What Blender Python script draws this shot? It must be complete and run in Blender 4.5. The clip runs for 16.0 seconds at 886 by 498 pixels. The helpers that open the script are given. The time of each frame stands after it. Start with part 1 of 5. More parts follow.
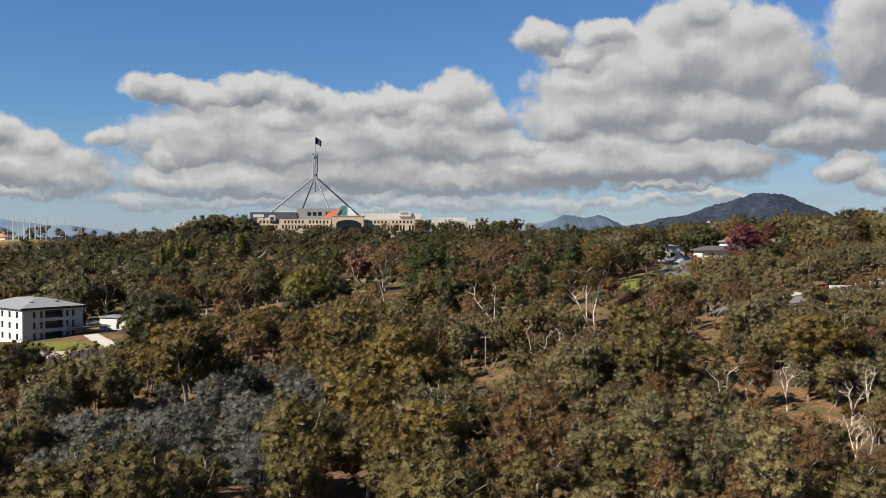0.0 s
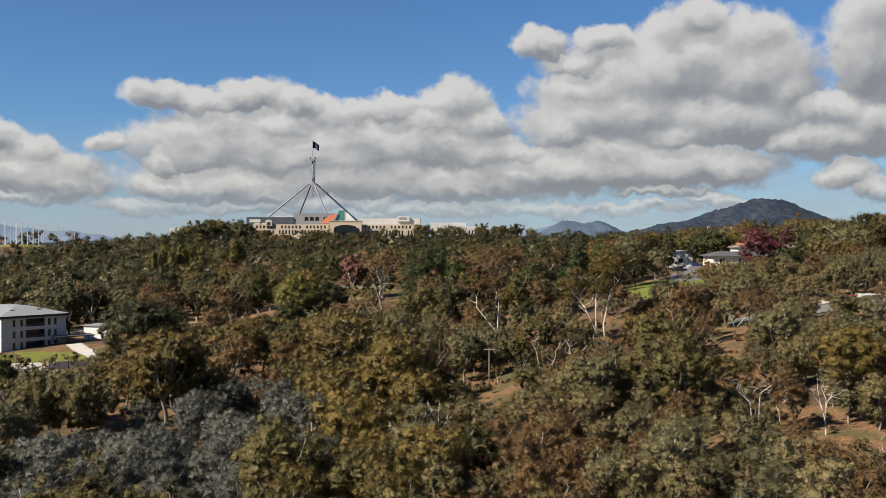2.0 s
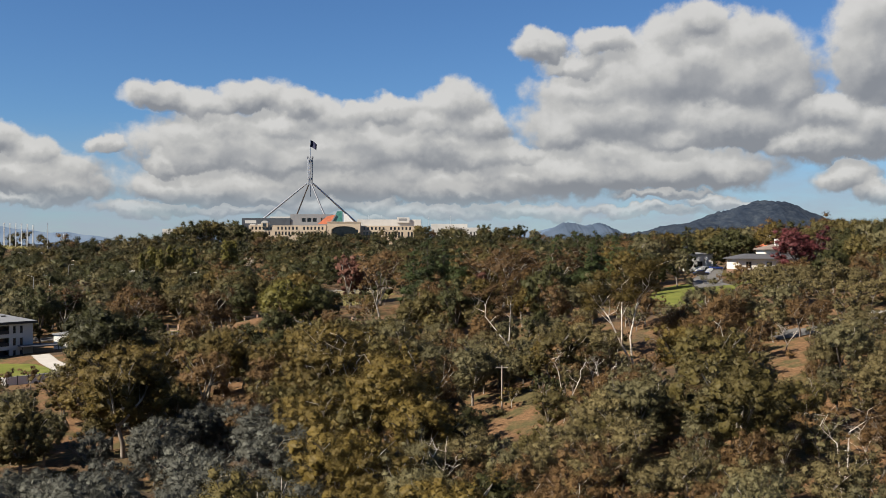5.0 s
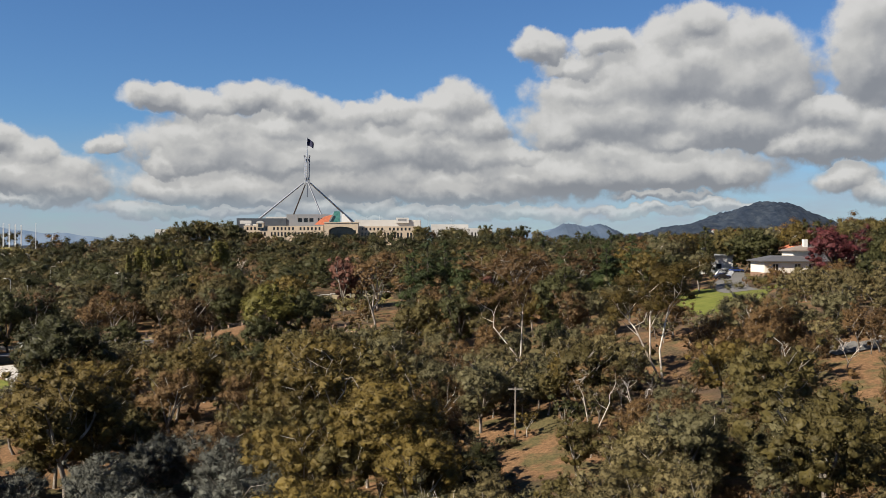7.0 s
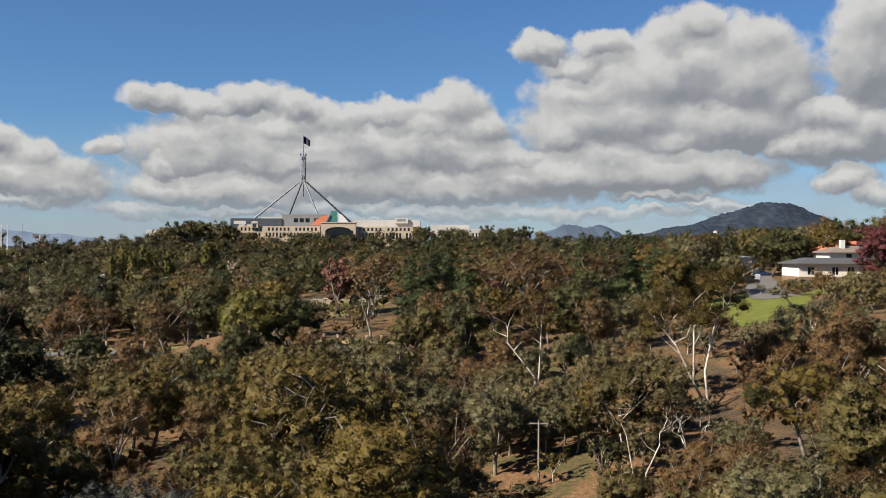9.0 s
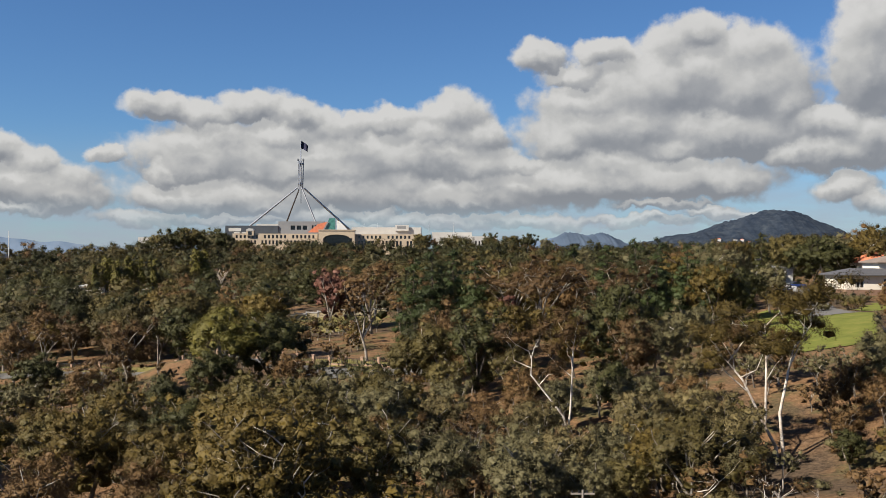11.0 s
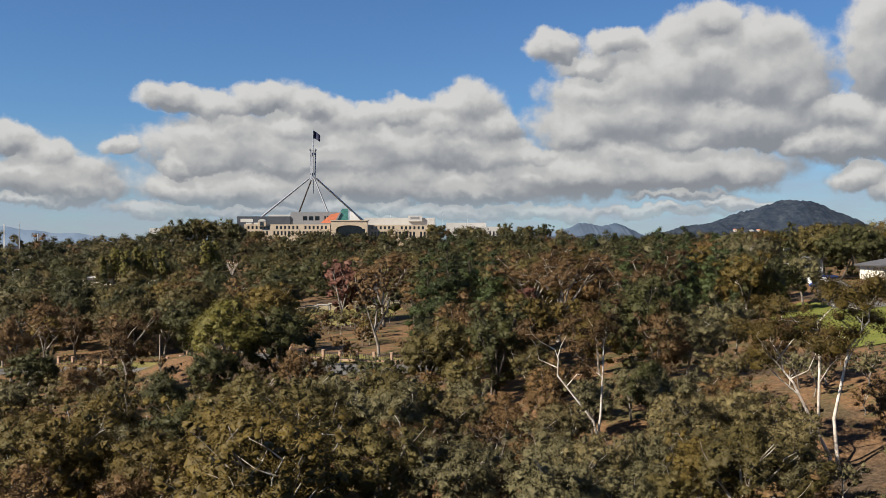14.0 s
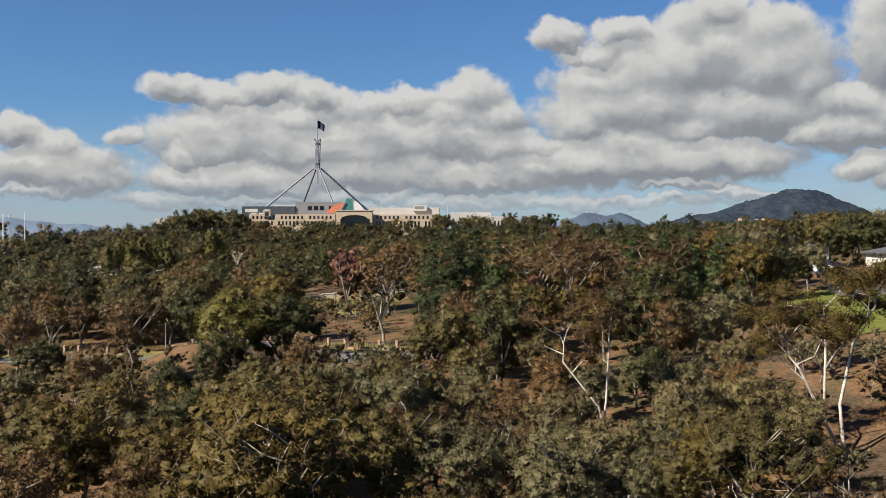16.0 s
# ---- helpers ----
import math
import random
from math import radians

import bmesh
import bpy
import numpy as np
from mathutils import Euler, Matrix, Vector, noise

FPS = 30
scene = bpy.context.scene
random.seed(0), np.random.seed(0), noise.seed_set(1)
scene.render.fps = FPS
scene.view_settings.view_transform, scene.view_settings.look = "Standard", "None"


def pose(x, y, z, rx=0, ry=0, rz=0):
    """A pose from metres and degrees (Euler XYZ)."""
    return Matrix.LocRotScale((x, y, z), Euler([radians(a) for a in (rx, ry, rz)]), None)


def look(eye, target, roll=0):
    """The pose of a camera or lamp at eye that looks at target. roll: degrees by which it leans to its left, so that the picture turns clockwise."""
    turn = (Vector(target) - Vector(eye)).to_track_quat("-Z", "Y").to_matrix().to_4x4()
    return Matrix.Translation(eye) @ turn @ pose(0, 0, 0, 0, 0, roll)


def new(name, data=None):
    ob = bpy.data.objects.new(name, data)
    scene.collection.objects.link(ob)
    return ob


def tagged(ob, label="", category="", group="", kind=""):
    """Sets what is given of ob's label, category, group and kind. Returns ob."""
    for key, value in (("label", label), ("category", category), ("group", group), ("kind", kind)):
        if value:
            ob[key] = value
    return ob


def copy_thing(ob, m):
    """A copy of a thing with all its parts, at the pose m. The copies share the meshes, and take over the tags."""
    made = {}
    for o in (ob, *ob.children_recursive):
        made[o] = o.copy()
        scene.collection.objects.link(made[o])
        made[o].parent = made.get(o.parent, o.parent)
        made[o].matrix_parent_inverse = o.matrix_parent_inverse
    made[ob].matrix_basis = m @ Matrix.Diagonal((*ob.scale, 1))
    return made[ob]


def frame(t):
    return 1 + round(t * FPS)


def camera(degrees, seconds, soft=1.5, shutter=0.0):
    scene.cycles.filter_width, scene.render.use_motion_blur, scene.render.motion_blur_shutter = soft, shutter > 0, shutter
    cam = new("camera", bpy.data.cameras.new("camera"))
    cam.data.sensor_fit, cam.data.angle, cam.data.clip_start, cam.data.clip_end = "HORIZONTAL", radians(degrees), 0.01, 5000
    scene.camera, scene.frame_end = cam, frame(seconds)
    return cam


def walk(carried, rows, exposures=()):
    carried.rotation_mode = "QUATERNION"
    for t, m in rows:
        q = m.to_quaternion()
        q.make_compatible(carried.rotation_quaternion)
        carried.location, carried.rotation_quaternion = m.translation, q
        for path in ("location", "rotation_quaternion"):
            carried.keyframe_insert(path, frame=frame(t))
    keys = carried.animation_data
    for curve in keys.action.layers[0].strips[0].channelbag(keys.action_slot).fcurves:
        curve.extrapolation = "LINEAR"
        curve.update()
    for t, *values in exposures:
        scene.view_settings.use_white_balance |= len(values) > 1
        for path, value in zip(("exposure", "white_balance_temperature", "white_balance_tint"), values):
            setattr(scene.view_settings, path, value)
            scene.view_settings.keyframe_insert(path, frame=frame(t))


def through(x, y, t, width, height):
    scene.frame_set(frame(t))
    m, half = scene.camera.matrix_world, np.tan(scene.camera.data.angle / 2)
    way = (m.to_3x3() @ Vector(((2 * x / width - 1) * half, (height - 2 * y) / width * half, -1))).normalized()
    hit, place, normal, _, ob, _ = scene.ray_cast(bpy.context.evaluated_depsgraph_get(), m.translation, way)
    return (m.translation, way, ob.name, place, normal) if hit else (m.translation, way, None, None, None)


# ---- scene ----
cam = camera(49.4, 16.0, soft=0.5)
METRES, EYE, TILT, LEAN, TURN = 110.0, 40.0, -0.8, 0.0, 0.0
ROWS = [
    (0.0, 0.0, 0.0, 0.0, 0.0, 0.0, 0.0),
    (0.5, -0.0004, 0.0204, 0.0001, -0.05, 0.08, 0.0),
    (1.0, -0.0009, 0.0475, 0.0001, -0.07, 0.16, -0.02),
    (1.5, -0.0017, 0.0758, 0.0, -0.08, 0.26, -0.02),
    (2.0, -0.0027, 0.108, 0.0001, -0.07, 0.33, -0.03),
    (2.5, -0.0038, 0.1378, 0.0003, -0.04, 0.37, -0.03),
    (3.0, -0.0049, 0.1691, 0.0003, -0.01, 0.34, -0.03),
    (3.5, -0.0057, 0.1977, 0.0003, 0.0, 0.24, -0.02),
    (4.0, -0.007, 0.2332, 0.0004, -0.02, 0.32, -0.05),
    (6.5, -0.0124, 0.4434, 0.0019, -0.09, 0.5, -0.11),
    (7.0, -0.0134, 0.4938, 0.0025, -0.09, 0.52, -0.12),
    (7.5, -0.0146, 0.5411, 0.0031, -0.11, 0.55, -0.13),
    (8.0, -0.0163, 0.593, 0.0036, -0.12, 0.57, -0.13),
    (8.5, -0.0183, 0.6418, 0.0043, -0.14, 0.58, -0.16),
    (9.0, -0.0199, 0.6949, 0.0051, -0.14, 0.58, -0.15),
    (11.5, -0.0292, 0.9526, 0.0116, -0.07, 1.1, -0.19),
    (12.0, -0.0304, 0.9836, 0.0124, 0.1, 1.05, -0.2),
    (12.5, -0.0306, 0.991, 0.0127, 0.29, 0.78, -0.2),
    (13.0, -0.0313, 0.9918, 0.0119, 0.48, 0.72, -0.16),
    (13.5, -0.0314, 0.9906, 0.0109, 0.6, 0.65, -0.14),
    (14.0, -0.0315, 0.9893, 0.0098, 0.69, 0.51, -0.1),
    (14.5, -0.0316, 0.9887, 0.0087, 0.77, 0.37, -0.07),
    (15.0, -0.0318, 0.9888, 0.0076, 0.84, 0.2, -0.03),
    (15.5, -0.0318, 0.9892, 0.0071, 0.91, 0.06, -0.01),
    (16.0, -0.032, 0.9898, 0.0068, 0.97, -0.08, 0.02),
]
walk(cam, [(t, pose(0, 0, EYE, TILT, LEAN, TURN) @ pose(METRES * x, METRES * y, METRES * z, 90 + pitch, roll, yaw)) for t, x, y, z, yaw, pitch, roll in ROWS])
scene.view_settings.exposure = 1.1

# ---- world: sky and clouds ----
SUN_EL, SUN_AZ = radians(40.0), math.atan2(-0.88, -0.47)


class Tree_:
    """A small node-graph writer."""

    def __init__(self, tree):
        self.t = tree

    def node(self, kind, *links, **values):
        n = self.t.nodes.new(kind)
        for k, v in values.items():
            if k == "op":
                n.operation = v
            elif k == "blend":
                n.blend_type = v
            elif k == "dt":
                n.data_type = v
            elif k == "dim":
                n.noise_dimensions = v
            elif k == "clamp":
                n.use_clamp = v
            elif k == "interp":
                n.interpolation_type = v
        for i, v in enumerate(links):
            if v is None:
                continue
            if isinstance(v, bpy.types.NodeSocket):
                self.t.links.new(v, n.inputs[i])
            else:
                n.inputs[i].default_value = v
        return n

    def m(self, op, a, b=None, c=None, clamp=False):
        return self.node("ShaderNodeMath", a, b, c, op=op, clamp=clamp).outputs[0]

    def v(self, op, a, b=None):
        return self.node("ShaderNodeVectorMath", a, b, op=op).outputs[1 if op in ("LENGTH", "DOT_PRODUCT") else 0]

    def noise(self, vec, scale, detail=4.0, rough=0.55, lac=2.0, out=0):
        n = self.node("ShaderNodeTexNoise")
        self.t.links.new(vec, n.inputs["Vector"])
        n.inputs["Scale"].default_value = scale
        n.inputs["Detail"].default_value = detail
        n.inputs["Roughness"].default_value = rough
        n.inputs["Lacunarity"].default_value = lac
        return n.outputs[out]

    def ramp(self, fac, stops, ease="LINEAR"):
        n = self.node("ShaderNodeValToRGB", fac)
        n.color_ramp.interpolation = ease
        e = n.color_ramp.elements
        while len(e) < len(stops):
            e.new(0.5)
        for el, (p, c) in zip(e, stops):
            el.position, el.color = p, (*c, 1)
        return n.outputs[0]

    def mix(self, fac, a, b, blend="MIX"):
        n = self.t.nodes.new("ShaderNodeMix")
        n.data_type, n.blend_type = "RGBA", blend
        for i, v in ((0, fac), (6, a), (7, b)):
            if isinstance(v, bpy.types.NodeSocket):
                self.t.links.new(v, n.inputs[i])
            elif i:
                n.inputs[i].default_value = (*v, 1)
            else:
                n.inputs[i].default_value = v
        return n.outputs[2]

    def range(self, v, a, b, c=0.0, d=1.0, interp="SMOOTHSTEP"):
        return self.node("ShaderNodeMapRange", v, a, b, c, d, interp=interp).outputs[0]


# Cumulus masses over the far hills: bearing, height, half width, half height (tenths of a degree).
CLOUDS = {
    "west_bank": [(-163, 84, 18, 8), (-138, 80, 19, 8), (-111, 85, 20, 9), (-85, 80, 20, 8), (-58, 74, 21, 10), (-28, 78, 21, 9), (7, 82, 21, 12), (22, 69, 21, 11), (-8, 69, 30, 10), (-48, 63, 34, 9), (-95, 68, 30, 9), (-130, 68, 26, 9), (-149, 63, 19, 7), (-75, 57, 40, 6), (-1, 59, 37, 6)],
    "west_shelf": [(-162, 45, 9, 7), (-140, 48, 20, 8), (-114, 46, 21, 8), (-86, 47, 23, 7), (-58, 45, 22, 7), (-159, 31, 18, 7), (-133, 29, 24, 6), (-101, 27, 26, 5), (-42, 22, 15, 4), (-72, 23, 23, 4)],
    "middle_low": [(-22, 41, 16, 9), (0, 38, 17, 8), (22, 40, 20, 7), (15, 29, 37, 5), (46, 39, 20, 7), (76, 38, 26, 9), (105, 39, 29, 9), (136, 38, 28, 8), (165, 41, 23, 7), (72, 63, 18, 11), (49, 52, 17, 6), (102, 52, 35, 9), (131, 28, 28, 3)],
    "east_tower": [(58, 116, 14, 9), (97, 116, 19, 8), (79, 104, 20, 8), (87, 89, 31, 11), (132, 119, 16, 13), (150, 124, 20, 11), (176, 114, 22, 13), (147, 103, 34, 15), (178, 89, 31, 14), (197, 82, 13, 11), (115, 76, 29, 10), (162, 72, 42, 11), (134, 61, 25, 7)],
    "east_edge": [(238, 124, 16, 18), (241, 95, 18, 18), (221, 71, 22, 11), (241, 65, 18, 11), (202, 56, 20, 6), (228, 37, 17, 8), (243, 29, 11, 7)],
    "far_west": [(-246, 56, 14, 9), (-230, 49, 14, 9), (-239, 38, 23, 6), (-216, 29, 28, 7), (-236, 23, 26, 3), (-191, 53, 10, 5)],
    "bodies": [(-127, 56, 52, 17), (-75, 51, 67, 15), (-22, 56, 57, 15), (19, 52, 30, 13), (-117, 33, 62, 11), (-62, 36, 37, 12), (5, 33, 57, 10), (72, 41, 55, 13), (128, 44, 59, 14), (99, 72, 48, 20), (131, 95, 47, 23), (178, 95, 33, 26), (168, 68, 45, 13), (222, 56, 34, 10), (239, 108, 19, 38), (-230, 36, 35, 13)],
    "low_bank": [(-168, 19, 28, 4), (-117, 19, 29, 3), (-62, 15, 37, 3), (-1, 19, 37, 4), (59, 19, 36, 4), (115, 19, 35, 3), (165, 24, 21, 3)],
}
world = bpy.data.worlds.new("sky")
scene.world = world
world.use_nodes = True
world.node_tree.nodes.clear()

group = bpy.data.node_groups.new("cloud_density", "ShaderNodeTree")
group.interface.new_socket("Vector", in_out="INPUT", socket_type="NodeSocketVector")
group.interface.new_socket("Density", in_out="OUTPUT", socket_type="NodeSocketFloat")
group.interface.new_socket("Rise", in_out="OUTPUT", socket_type="NodeSocketFloat")
g = Tree_(group)
gi, go = group.nodes.new("NodeGroupInput"), group.nodes.new("NodeGroupOutput")
p0 = gi.outputs[0]
w1 = g.v("SCALE", g.v("SUBTRACT", g.noise(p0, 0.035, 3, 0.5, out=1), (0.5, 0.5, 0.5)))
w1.node.inputs[3].default_value = 15.0
w2 = g.v("SCALE", g.v("SUBTRACT", g.noise(p0, 0.11, 6, 0.54, out=1), (0.5, 0.5, 0.5)))
w2.node.inputs[3].default_value = 11.0
p1 = g.v("MULTIPLY", g.v("ADD", p0, g.v("ADD", w1, w2)), (1, 1, 0))
total, rise, weight = None, None, None
for blobs in CLOUDS.values():
    for cx, cy, rx, ry in blobs:
        q = g.v("MULTIPLY", g.v("SUBTRACT", p1, (cx, cy, 0)), (1 / rx, 1 / ry, 0))
        f = g.m("SUBTRACT", 1.35, g.v("LENGTH", q))
        k = g.m("POWER", g.m("MAXIMUM", f, 0.02), 3.0)
        h = g.m("MULTIPLY", g.v("DOT_PRODUCT", q, (-0.25, 1.0, 0)), k)
        rise = h if rise is None else g.m("ADD", rise, h)
        weight = k if weight is None else g.m("ADD", weight, k)
        total = f if total is None else g.node("ShaderNodeMath", total, f, 0.3, op="SMOOTH_MAX").outputs[0]
fine = g.m("MULTIPLY", g.m("SUBTRACT", g.noise(p0, 0.08, 8, 0.52), 0.5), 0.8)
group.links.new(g.m("ADD", total, fine), go.inputs[0])
group.links.new(g.m("DIVIDE", rise, weight), go.inputs[1])

w = Tree_(world.node_tree)
way = w.node("ShaderNodeTexCoord").outputs["Generated"]
sep = w.node("ShaderNodeSeparateXYZ", way)
az = w.m("MULTIPLY", w.m("ARCTAN2", sep.outputs[0], sep.outputs[1]), 573.0)
el = w.m("MULTIPLY", w.m("ARCSINE", sep.outputs[2]), 573.0)
flat = w.node("ShaderNodeCombineXYZ", az, el, 0.0).outputs[0]


def density(at):
    n = world.node_tree.nodes.new("ShaderNodeGroup")
    n.node_tree = group
    world.node_tree.links.new(at, n.inputs[0])
    return n.outputs


here, lift = density(flat)
up = density(w.v("ADD", flat, (-4.0, 8.0, 0)))[0]
alpha = w.m("MULTIPLY", w.range(here, 0.0, 0.46), w.range(el, 8.0, 34.0, 0.35, 1.0))
lit = w.range(w.m("SUBTRACT", here, up), -0.6, 0.6, interp="SMOOTHERSTEP")
crest = w.range(lift, -0.75, 0.55, interp="SMOOTHERSTEP")
tone = w.m("ADD", w.m("MULTIPLY", lit, 0.30), w.m("ADD", w.m("MULTIPLY", crest, 0.50), w.m("MULTIPLY", w.noise(flat, 0.045, 5, 0.5), 0.30)))
cloud = w.ramp(tone, [(0.16, (0.25, 0.262, 0.285)), (0.5, (0.385, 0.39, 0.397)), (0.78, (0.53, 0.525, 0.51)), (0.95, (0.66, 0.65, 0.63))])
# The same broken cumulus all round.
over = w.v("DIVIDE", way, w.node("ShaderNodeCombineXYZ", *[w.m("MAXIMUM", sep.outputs[2], 0.12)] * 3).outputs[0])
rest = w.noise(over, 0.9, 8, 0.6)
away = w.range(w.m("ABSOLUTE", az), 300.0, 420.0)
high = w.range(el, 170.0, 260.0)
rest_alpha = w.m("MULTIPLY", w.range(rest, 0.55, 0.65), w.m("MAXIMUM", away, high))
rest_col = w.ramp(rest, [(0.5, (0.5, 0.5, 0.5)), (0.75, (0.28, 0.285, 0.295))])
sky = w.node("ShaderNodeTexSky")
sky.sky_type = "NISHITA"
sky.sun_disc = False
sky.sun_elevation, sky.sun_rotation = SUN_EL, SUN_AZ
sky.air_density, sky.dust_density, sky.ozone_density = 1.0, 0.0, 3.0
blue = w.mix(1.0, sky.outputs[0], (0.050, 0.072, 0.098), "MULTIPLY")
veil = w.m("MULTIPLY", w.range(el, 75.0, 8.0), w.range(w.noise(w.v("MULTIPLY", flat, (0.5, 1.6, 1)), 0.05, 6, 0.55), 0.25, 0.7, 0.30, 0.80))
blue = w.mix(veil, blue, (0.37, 0.415, 0.50))
c1 = w.mix(rest_alpha, blue, rest_col)
c2 = w.mix(w.m("MULTIPLY", w.m("MULTIPLY", alpha, 0.97), w.range(w.m("ABSOLUTE", az), 420.0, 300.0)), c1, cloud)
bg = w.node("ShaderNodeBackground", c2, 0.466)
out = w.node("ShaderNodeOutputWorld", bg.outputs[0])

sun = new("sun", bpy.data.lights.new("sun", "SUN"))
sun.data.energy, sun.data.angle, sun.data.color = 5.0, radians(0.55), (1.0, 0.90, 0.76)
sun_way = Vector((math.sin(SUN_AZ) * math.cos(SUN_EL), math.cos(SUN_AZ) * math.cos(SUN_EL), math.sin(SUN_EL)))
sun.matrix_world = look(Vector((0, 0, 300)) + sun_way, (0, 0, 300))


# ---- materials ----
def material(name, build, rough=0.8, **more):
    mat = bpy.data.materials.new(name)
    mat.use_nodes = True
    b = Tree_(mat.node_tree)
    bsdf = mat.node_tree.nodes["Principled BSDF"]
    bsdf.inputs["Roughness"].default_value = rough
    bsdf.inputs["Specular IOR Level"].default_value = more.get("spec", 0.3)
    bsdf.inputs["Metallic"].default_value = more.get("metal", 0.0)
    col = build(b)
    if isinstance(col, tuple):
        bsdf.inputs["Base Color"].default_value = (*col, 1)
    else:
        mat.node_tree.links.new(col, bsdf.inputs["Base Color"])
    if "bump" in more:
        scale, strength, dist = more["bump"]
        bump = b.node("ShaderNodeBump")
        bump.inputs["Strength"].default_value, bump.inputs["Distance"].default_value = strength, dist
        mat.node_tree.links.new(b.noise(obj(b), scale, 5, 0.6), bump.inputs["Height"])
        mat.node_tree.links.new(bump.outputs[0], bsdf.inputs["Normal"])
    return mat


def obj(b):
    return b.node("ShaderNodeTexCoord").outputs["Object"]


def worldpos(b):
    return b.node("ShaderNodeNewGeometry").outputs["Position"]


def plain(name, col, rough=0.7, vary=0.12, scale=1.5, **more):
    """A painted or solid surface with faint mottling at two scales."""
    def build(b):
        n = b.m("ADD", b.m("MULTIPLY", b.noise(obj(b), scale, 4), 0.6), b.m("MULTIPLY", b.noise(obj(b), scale * 9, 3), 0.4))
        lo = tuple(c * (1 - vary) for c in col)
        hi = tuple(min(1, c * (1 + vary)) for c in col)
        return b.ramp(n, [(0.3, lo), (0.7, hi)])
    return material(name, build, rough, **more)


def leaf_material(name, dark, mid, light, through=0.08, rough=0.6):
    def build(b):
        info = b.node("ShaderNodeObjectInfo").outputs["Random"]
        isl = b.node("ShaderNodeNewGeometry").outputs["Random Per Island"]
        big = b.noise(worldpos(b), 0.16, 4)
        tuft, bough = b.noise(worldpos(b), 6.5, 3, 0.7), b.noise(worldpos(b), 0.55, 3, 0.6)
        f = b.m("ADD", b.m("MULTIPLY", info, 0.44), b.m("MULTIPLY", isl, 0.14))
        f = b.m("ADD", f, b.m("ADD", b.m("MULTIPLY", big, 0.26), b.m("MULTIPLY", b.m("SUBTRACT", bough, 0.5), 0.75)))
        f = b.m("ADD", f, b.m("MULTIPLY", b.m("SUBTRACT", tuft, 0.5), 0.95))
        return b.ramp(f, [(0.10, dark), (0.45, mid), (0.9, light)])
    mat = material(name, build, rough, spec=0.2)
    nt = mat.node_tree
    bsdf, o = nt.nodes["Principled BSDF"], nt.nodes["Material Output"]
    tr = nt.nodes.new("ShaderNodeBsdfTranslucent")
    nt.links.new(bsdf.inputs["Base Color"].links[0].from_socket, tr.inputs[0])
    mx = nt.nodes.new("ShaderNodeMixShader")
    mx.inputs[0].default_value = through
    nt.links.new(bsdf.outputs[0], mx.inputs[1])
    nt.links.new(tr.outputs[0], mx.inputs[2])
    nt.links.new(mx.outputs[0], o.inputs[0])
    return mat


LEAF = {
    "olive": leaf_material("olive_leaves", (0.0368, 0.029, 0.0084), (0.0662, 0.053, 0.0149), (0.0945, 0.075, 0.0223)),
    "straw": leaf_material("pale_olive_leaves", (0.0609, 0.049, 0.0195), (0.1134, 0.091, 0.0381), (0.1628, 0.131, 0.0577)),
    "gold": leaf_material("golden_olive_leaves", (0.044, 0.031, 0.006), (0.080, 0.056, 0.011), (0.113, 0.079, 0.016)),
    "grey": leaf_material("grey_green_leaves", (0.0504, 0.045, 0.0205), (0.0903, 0.08, 0.0372), (0.1292, 0.113, 0.0539)),
    "silver": leaf_material("silver_wattle_leaves", (0.0386, 0.0395, 0.0318), (0.0706, 0.0722, 0.0585), (0.1025, 0.1042, 0.0843)),
    "dark": leaf_material("dark_green_leaves", (0.0179, 0.018, 0.0047), (0.0315, 0.032, 0.0084), (0.0451, 0.045, 0.013)),
    "brown": leaf_material("brown_leaves", (0.0536, 0.031, 0.0121), (0.0987, 0.058, 0.0223), (0.1397, 0.082, 0.0298)),
    "red": leaf_material("red_leaves", (0.041, 0.01, 0.011), (0.076, 0.019, 0.02), (0.107, 0.027, 0.028)),
    "rust": leaf_material("rust_leaves", (0.046, 0.019, 0.013), (0.084, 0.036, 0.024), (0.118, 0.052, 0.035)),
    "pine": leaf_material("pine_needles", (0.015, 0.021, 0.006), (0.028, 0.039, 0.011), (0.043, 0.058, 0.017)),
    "lime": leaf_material("yellow_green_leaves", (0.0462, 0.041, 0.0074), (0.0798, 0.071, 0.0121), (0.1134, 0.1, 0.0177)),
}


def bark_build(b):
    n = b.noise(obj(b), 0.8, 6, 0.6)
    return b.ramp(n, [(0.32, (0.06, 0.05, 0.04)), (0.5, (0.19, 0.165, 0.14)), (0.68, (0.40, 0.37, 0.33))])


BARK = material("pale_gum_bark", bark_build, 0.8)
WHITEBARK = material("white_gum_bark", lambda b: b.ramp(b.noise(obj(b), 1.2, 6), [(0.3, (0.16, 0.12, 0.09)), (0.48, (0.40, 0.35, 0.30)), (0.72, (0.62, 0.58, 0.52))]), 0.75)
DARKBARK = material("dark_bark", lambda b: b.ramp(b.noise(obj(b), 1.5, 6), [(0.3, (0.03, 0.025, 0.02)), (0.7, (0.11, 0.09, 0.075))]), 0.9)


